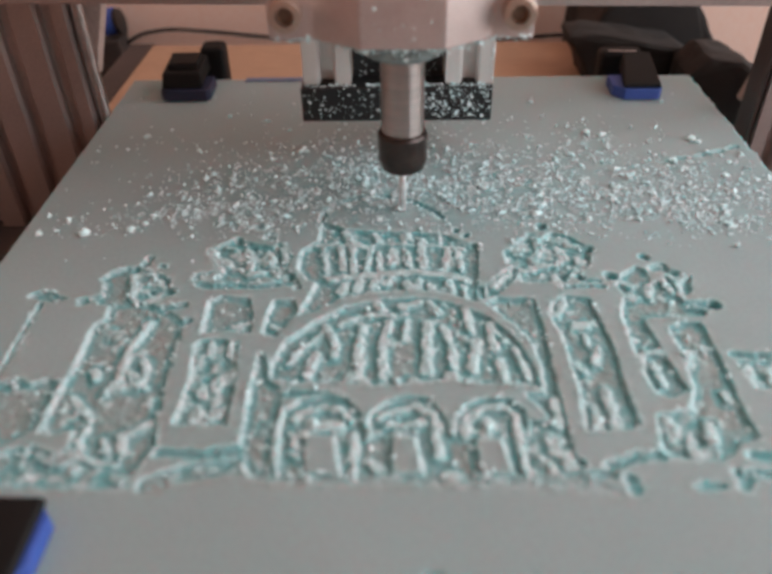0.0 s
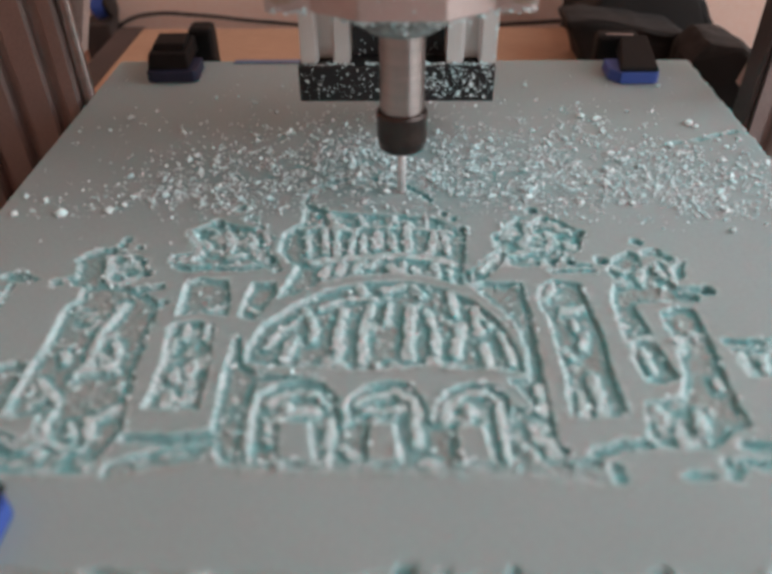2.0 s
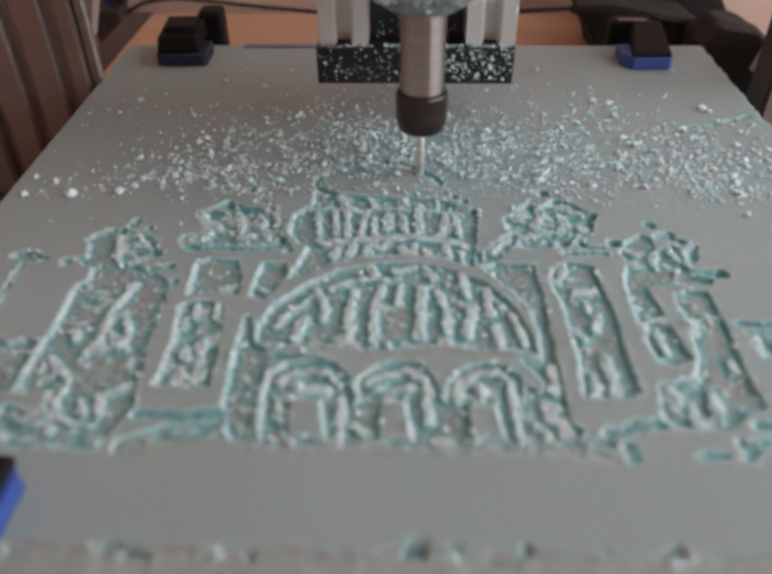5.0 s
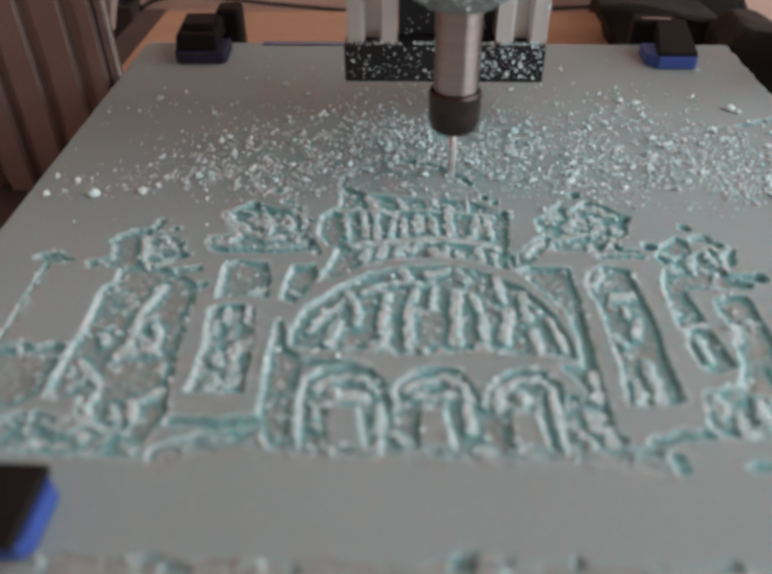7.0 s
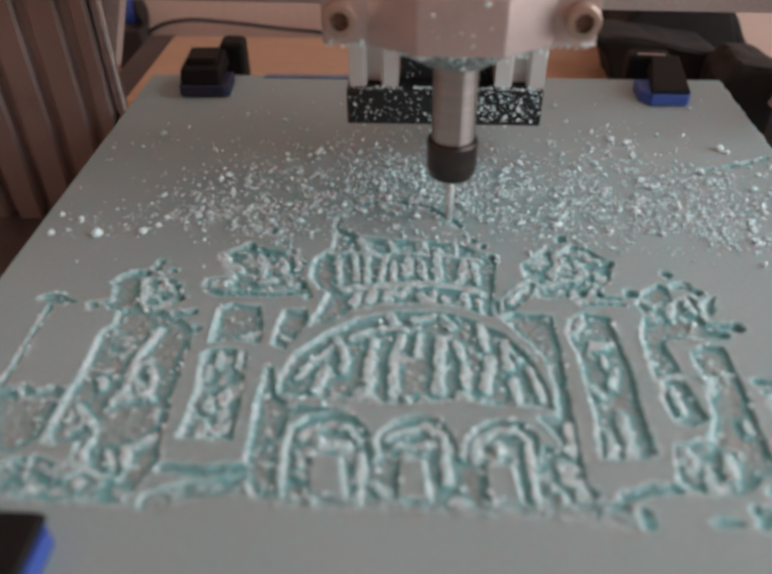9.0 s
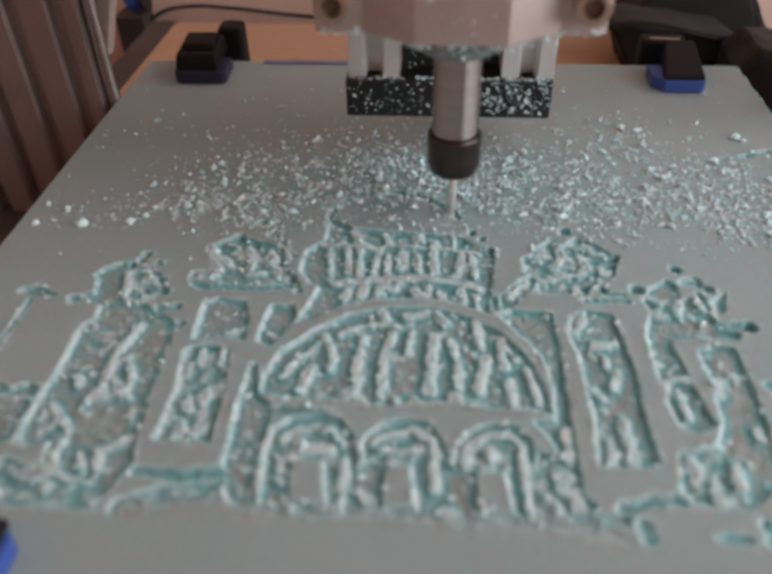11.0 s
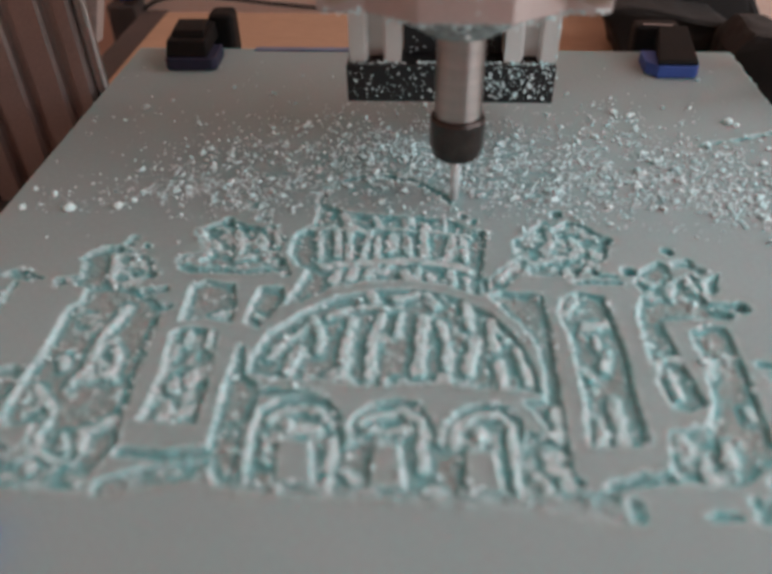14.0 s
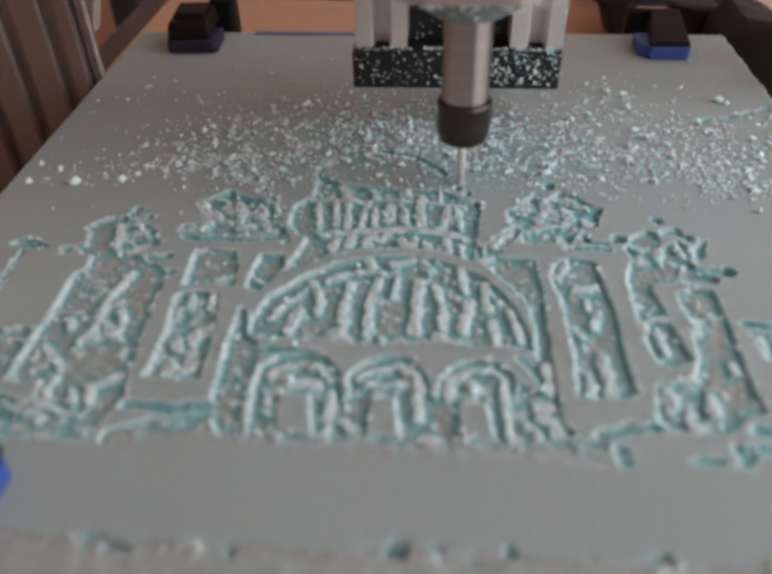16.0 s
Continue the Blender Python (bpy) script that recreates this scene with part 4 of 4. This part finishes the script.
def front_clamp():
    c = thing("clamp", "black bar clamp with blue rubber pad on the board's near edge", "clamp", (-0.0785, 0.1060, 0.0004), "clamps on the board")
    part("pad", prism([(-0.0630, 0.0015), (-0.0015, 0.0015), (0.0005, 0.004), (0.0005, 0.0175), (-0.0025, 0.0212), (-0.0630, 0.0212)], 0, 0.0052, 0.0008), M_BLUE, c, "blue rubber clamp pad")
    part("jaw", prism([(-0.0655, 0.0054), (-0.0010, 0.0054), (-0.0018, 0.0076), (-0.0655, 0.0086)], 0.000, 0.0216, 0.0010, axis="y"), M_CLAMP, c)
    part("arm", box(-0.090, -0.0658, -0.002, 0.022, -0.0218, 0.016, 0.003), M_CLAMP, c)
    return c


front_clamp()



def tape():
    bm = bmesh.new()
    n = 24
    rows_ = []
    for k in range(n + 1):
        x = -0.078 + 0.062 * k / n
        w = 0.0006 * noise.noise(Vector((x * 200, 3, 0)))
        rows_.append([bm.verts.new(p) for p in ((x, 0.4098 + w, 0.0003), (x, 0.4098 + w, 0.0007), (x, 0.4142, 0.0007), (x, 0.4142, 0.0003))])
    for p, q in zip(rows_, rows_[1:]):
        for k in range(4):
            bm.faces.new((p[k], p[(k + 1) % 4], q[(k + 1) % 4], q[k]))
    bm.faces.new(rows_[0][::-1]), bm.faces.new(rows_[-1])
    bmesh.ops.recalc_face_normals(bm, faces=bm.faces[:])
    return tagged(link("tape_strip", bm, M_TAPE), "narrow blue tape along the foam board's back edge", "tape")


tape()

# ---- gantry: two uprights and the cross beam; it travels along the bed ----
AX, AY = 0.0091, 0.2729     # where the bit stands at the start


def extrusion(x0, x1, y0, y1, z0, z1, slots, bm=None):
    """Slotted profile standing upright with its slots to the front."""
    w = (x1 - x0) / slots
    out = [(x0, y1), (x0, y0)]
    for k in range(slots):
        c = x0 + w * (k + 0.5)
        out += [(c - 0.0042, y0), (c - 0.0030, y0 + 0.0018), (c - 0.0030, y0 + 0.0062), (c + 0.0030, y0 + 0.0062), (c + 0.0030, y0 + 0.0018), (c + 0.0042, y0)]
    out += [(x1, y0), (x1, y1)]
    return prism(out, z0, z1, 0.0, bm)


def gantry():
    g = thing("machine_gantry", "brushed aluminium gantry of slotted profiles spanning the bed", "gantry", (0, AY, 0))
    yb = 0.360 - AY
    part("upright", extrusion(-0.229, -0.1475, yb, yb + 0.020, TABLE_Z + 0.022, 0.24, 4), M_PROFILE, g, "slotted aluminium upright")
    part("guide_rod", lathe([(0.0030, 0), (0.0030, 0.30)], 20, at=(-0.1442, yb + 0.008, TABLE_Z + 0.022)), M_STEEL, g, "thin steel rod beside the upright")
    part("upright", extrusion(0.1868, 0.272, yb - 0.004, yb + 0.016, TABLE_Z + 0.022, 0.24, 4), M_PROFILE, g, "slotted aluminium upright")
    part("edge_plate", box(0.1838, 0.1864, yb - 0.002, yb + 0.014, TABLE_Z + 0.022, 0.24, 0.001), M_RAIL, g, "dark edge plate beside the upright")
    beam = prism([(0.0, 0.0600), (0.0, 0.0690), (0.0042, 0.0700), (0.0042, 0.0760), (0.0, 0.0770), (0.0, 0.100), (0.0140, 0.100), (0.0140, 0.0600)], -0.231, 0.274, 0.0, axis="x")
    bmesh.ops.translate(beam, verts=beam.verts[:], vec=(0, yb - 0.0205, 0))
    part("cross_beam", beam, M_PROFILE, g, "slotted aluminium cross beam").matrix_basis = pose(0, 0, 0.0018, 0, 0.8, 0)
    part("bolt", lathe([(0.0042, 0), (0.0042, 0.003)], 20), M_SLOT, g, "dark bolt head").matrix_basis = pose(-0.2030, yb - 0.0002, 0.0535, 90, 0, 0)
    part("plate", prism([(-0.1630, 0.008), (-0.1500, 0.014), (-0.1385, 0.050), (-0.1385, 0.20), (-0.1630, 0.20)], yb + 0.024, yb + 0.034, 0.0005, axis="y"), M_PINK, g, "pale plate behind the upright")
    part("plate", prism([(0.2010, -0.014), (0.2300, -0.014), (0.2300, 0.20), (0.2110, 0.20), (0.2110, 0.020)], yb + 0.050, yb + 0.056, 0.0005, axis="y"), M_PINK, g, "pale plate behind the upright")
    part("tie_bar", box(-0.1630, -0.1500, yb + 0.0202, yb + 0.0238, 0.14, 0.20), M_RAIL, g)
    part("tie_bar", box(0.2120, 0.2290, yb + 0.0162, yb + 0.0498, 0.14, 0.20), M_RAIL, g)
    for x in (-0.190, 0.232):
        part("foot_block", box(x - 0.038, x + 0.038, yb - 0.060, yb + 0.08, TABLE_Z + 0.0004, TABLE_Z + 0.0216, 0.002), M_RAIL, g, "dark foot block on the table")
    return g


GANTRY = gantry()


# ---- spindle carriage ----
def carriage():
    c = thing("spindle_carriage", "aluminium spindle carriage with steel chuck and milling bit", "milling spindle", (AX, AY, 0))
    bit = lathe([(0.0012, -0.0024), (0.0015, -0.0022), (0.00158, 0.009), (0.00158, 0.024)], 24)
    part("milling_bit", bit, M_BIT, c, "thin bright carbide milling bit", True)
    nut = lathe([(0.0046, 0.0196), (0.0074, 0.0196), (0.0086, 0.0206), (0.0095, 0.0242), (0.0095, 0.0340), (0.0090, 0.0350), (0.0081, 0.0352)], 64)
    part("collet_nut", nut, M_NUT, c, "blackened steel collet nut")
    shaft = lathe([(0.0078, 0.0352), (0.0080, 0.0356), (0.0080, 0.0360), (0.0080, 0.0444), (0.0080, 0.0447), (0.00788, 0.0449), (0.0080, 0.0451), (0.0080, 0.0454), (0.0080, 0.0470), (0.0080, 0.0473), (0.00788, 0.0475), (0.0080, 0.0477), (0.0080, 0.0480), (0.0080, 0.0680), (0.0080, 0.0750), (0.0080, 0.0760)], 64)
    part("chuck_shaft", shaft, M_STEEL, c, "polished steel chuck shaft", True)
    body = prism([(-0.0447, -0.0112), (-0.0298, -0.0112), (-0.0138, -0.0215), (0.0138, -0.0215), (0.0296, -0.0112), (0.0436, -0.0112), (0.0436, 0.0050), (0.030, 0.0050), (0.030, 0.0440), (-0.030, 0.0440), (-0.030, 0.0050), (-0.0447, 0.0050)], 0.0735, 0.150, 0.0006)
    part("spindle_clamp", body, M_ALU, c, "angular aluminium spindle clamp")
    part("collar", lathe([(0.0084, 0.0645), (0.0125, 0.0652), (0.0165, 0.0680), (0.0185, 0.0734)], 40), M_DUSTY, c, "dusty dark bearing collar")
    for x in (-0.0382, 0.0378):
        s = lathe([(0.0054, 0.0), (0.0054, 0.0050), (0.0050, 0.0056), (0.0031, 0.0057), (0.0030, 0.0024), (0.0002, 0.0022)], 32)
        screw = part("screw", s, M_SCREW, c, "worn socket screw")
        screw.matrix_basis = pose(x, -0.0113, 0.0828, 90, 0, 0)
        # hex insert in a darker colour paints the shade inside the screw head
        part("socket", lathe([(0.0028, 0.0023), (0.0028, 0.0036)], 6), M_SOCKET_SHADE, screw, "hex socket, its inner shade painted dull brown")
    part("end_block", box(-0.0438, 0.0392, 0.0450, 0.0640, 0.0182, 0.0335, 0.0006), M_BLACK, c, "black end block sprinkled with chips")
    for x0 in (-0.0425, 0.0188):
        part("profile", extrusion(x0, x0 + 0.0205, 0.0480, 0.0680, 0.0340, 0.150, 1), M_BRIGHT, c, "upright slotted aluminium profile")
    part("back_plate", box(-0.0215, 0.0183, 0.0570, 0.0640, 0.0340, 0.150, 0.0006), M_BLACK, c, "black back plate")
    rng = np.random.RandomState(5)
    n = 380
    x = np.concatenate([rng.uniform(-0.0425, 0.038, n // 2), rng.normal(0.018, 0.013, n // 2)])
    x = np.clip(x, -0.0425, 0.0382)
    front = np.stack([x, np.full(len(x), 0.0448), rng.uniform(0.0198, 0.0335, len(x))], -1)
    m = 170
    top = np.stack([rng.uniform(-0.0425, 0.0382, m), rng.uniform(0.0452, 0.0478, m), np.full(m, 0.0338)], -1)
    b = 40
    back = np.stack([rng.uniform(-0.02, 0.017, b), np.full(b, 0.0567), 0.0335 + np.abs(rng.normal(0, 0.009, b))], -1)
    u = 150
    ang = rng.uniform(math.pi, 2 * math.pi, u)
    under = np.stack([rng.uniform(0.009, 0.021, u) * np.cos(ang), rng.uniform(0.009, 0.021, u) * np.sin(ang), rng.uniform(0.0712, 0.0730, u)], -1)
    h = 260
    hx = rng.uniform(-0.024, 0.026, h)
    hy = np.where(np.abs(hx) < 0.0138, -0.0212, -0.0212 + (np.abs(hx) - 0.0138) * 0.64) + rng.uniform(0, 0.006, h)
    fringe = np.stack([hx, hy, 0.0734 - np.abs(rng.normal(0, 0.0011, h)) * (1.0 + 0.8 * np.exp(-((hx + 0.001) / 0.004) ** 2))], -1)
    e = 60
    ear = np.stack([rng.choice([-1, 1], e) * rng.uniform(0.028, 0.0432, e), np.full(e, -0.0114), rng.uniform(0.0728, 0.0745, e)], -1)
    f = 12
    face = np.stack([rng.uniform(-0.010, 0.013, f), np.full(f, -0.0217), 0.076 + np.abs(rng.normal(0, 0.006, f))], -1)
    pr = 24
    prof = np.stack([rng.choice([-0.0425, -0.0228, 0.019, 0.0388], pr), np.full(pr, 0.0478), rng.uniform(0.035, 0.07, pr)], -1)
    places = np.concatenate([front, top, back, under, fringe, ear, face, prof])
    sizes = np.clip(rng.lognormal(-0.62, 0.45, len(places)), 0.2, 1.3) / 1000
    dust = crumbs("clinging_dust", places, sizes, 6, c)
    tagged(dust, "pale foam chips clinging to the carriage", "", "", "stuff")
    return c


CARRIAGE = carriage()


# ---- behind the board ----
def soft(outline, y0, y1, seed, size=0.0022):
    bm = prism(outline, y0, y1, 0.003, axis="y")
    bmesh.ops.subdivide_edges(bm, edges=bm.edges[:], cuts=5, use_grid_fill=True)
    for v in bm.verts:
        k = noise.noise_vector(v.co * 45 + Vector((seed, 0, 0))) + 0.6 * noise.noise_vector(v.co * 110 + Vector((seed, 4, 0)))
        v.co += k * size
        v.co.z = max(v.co.z, 0.0004)
    return bm


def bag():
    """A slumped black bag: a folded flap in front, the upright body behind, a loose side."""
    b = thing("black_bag", "slumped black cloth bag standing on the table behind the board", "bag", (0.170, 0.47, TABLE_Z))
    part("flap", soft([(-0.042, 0), (-0.046, 0.066), (-0.052, 0.083), (-0.057, 0.086), (-0.058, 0.0915), (-0.046, 0.0925), (-0.030, 0.090), (0.010, 0.084), (0.036, 0.070), (0.048, 0.050), (0.060, 0)], -0.008, 0.022, 1, 0.0016), M_BAG, b)
    part("bag_body", soft([(-0.040, 0), (-0.038, 0.084), (-0.033, 0.090), (-0.029, 0.100), (-0.022, 0.118), (0.018, 0.118), (0.030, 0.0986), (0.047, 0.073), (0.054, 0.054), (0.058, 0)], 0.0222, 0.100, 5, 0.0016), M_BAG, b)
    part("loose_side", soft([(0.004, 0), (0.006, 0.080), (0.016, 0.0905), (0.036, 0.0870), (0.060, 0.072), (0.086, 0.045), (0.104, 0)], -0.045, -0.0084, 9, 0.0016), M_BAG, b)
    return b


bag()


def cable():
    cu = bpy.data.curves.new("cable", "CURVE")
    cu.dimensions, cu.bevel_depth, cu.bevel_resolution, cu.resolution_u = "3D", 0.0014, 4, 12
    sp = cu.splines.new("BEZIER")
    pts = [(-0.245, 0.570, TABLE_Z + 0.002), (-0.222, 0.585, -0.056), (-0.203, 0.59, -0.0365), (-0.178, 0.59, -0.0295), (-0.145, 0.59, -0.0305), (-0.096, 0.59, -0.0355), (0.0, 0.585, -0.040), (0.115, 0.58, -0.034), (0.160, 0.57, -0.028)]
    sp.bezier_points.add(len(pts) - 1)
    for q, p in zip(sp.bezier_points, pts):
        q.co, q.handle_left_type, q.handle_right_type = p, "AUTO", "AUTO"
    tmp = bpy.data.objects.new("tmp", cu)
    me = bpy.data.meshes.new_from_object(tmp)
    bpy.data.objects.remove(tmp)
    me.materials.append(M_CABLE)
    for p in me.polygons:
        p.use_smooth = True
    return tagged(new("power_cable", me), "thin black cable looping along the wall to the bag", "cable")


cable()


def knob():
    k = thing("blue_roll", "blue and black round tape roll at the wall", "tape roll", (-0.2170, 0.578, TABLE_Z))
    h = -TABLE_Z
    part("stand", box(-0.012, 0.010, -0.006, 0.018, 0, h - 0.0309, 0.002), M_RAIL, k, "dark stand under the roll")
    a = lathe([(0.006, 0), (0.0098, 0.0005), (0.0098, 0.010), (0.006, 0.0105)], 40)
    part("roll", a, M_BLUE, k, "blue roll").matrix_basis = pose(-0.002, 0.004, h - 0.0207, 0, 78, 0)
    d = lathe([(0.005, 0), (0.0100, 0.0003), (0.0100, 0.003), (0.005, 0.0034)], 40)
    part("rim", d, M_CABLE, k, "black rim").matrix_basis = pose(0.009, 0.004, h - 0.0200, 0, 78, 0)
    return k


knob()


def motions():
    rows = [(0, 0.0091, 0.2729), (0.5, 0.0107, 0.2724), (1, 0.0117, 0.2725), (1.5, 0.0126, 0.2730), (2, 0.0140, 0.2735), (2.5, 0.0155, 0.2739), (3, 0.0164, 0.2739), (3.5, 0.0165, 0.2739), (4, 0.0163, 0.2739), (6.5, 0.0182, 0.2737), (7, 0.0181, 0.2745), (7.5, 0.0188, 0.2753), (8, 0.0190, 0.2749), (8.5, 0.0200, 0.2739), (11, 0.0222, 0.2702), (11.5, 0.0232, 0.2677), (12, 0.0241, 0.2670), (12.5, 0.0246, 0.2675), (13, 0.0250, 0.2682), (13.5, 0.0256, 0.2689), (14, 0.0266, 0.2692), (14.5, 0.0284, 0.2687), (15, 0.0293, 0.2671), (15.5, 0.0301, 0.2640), (16, 0.0306, 0.2609)]
    walk(CARRIAGE, [(t, pose(x, y, -0.0010 if t > 10 else 0)) for t, x, y in rows])  # the bit sinks a little deeper later on
    walk(GANTRY, [(t, pose(0, y, 0)) for t, x, y in rows])


motions()
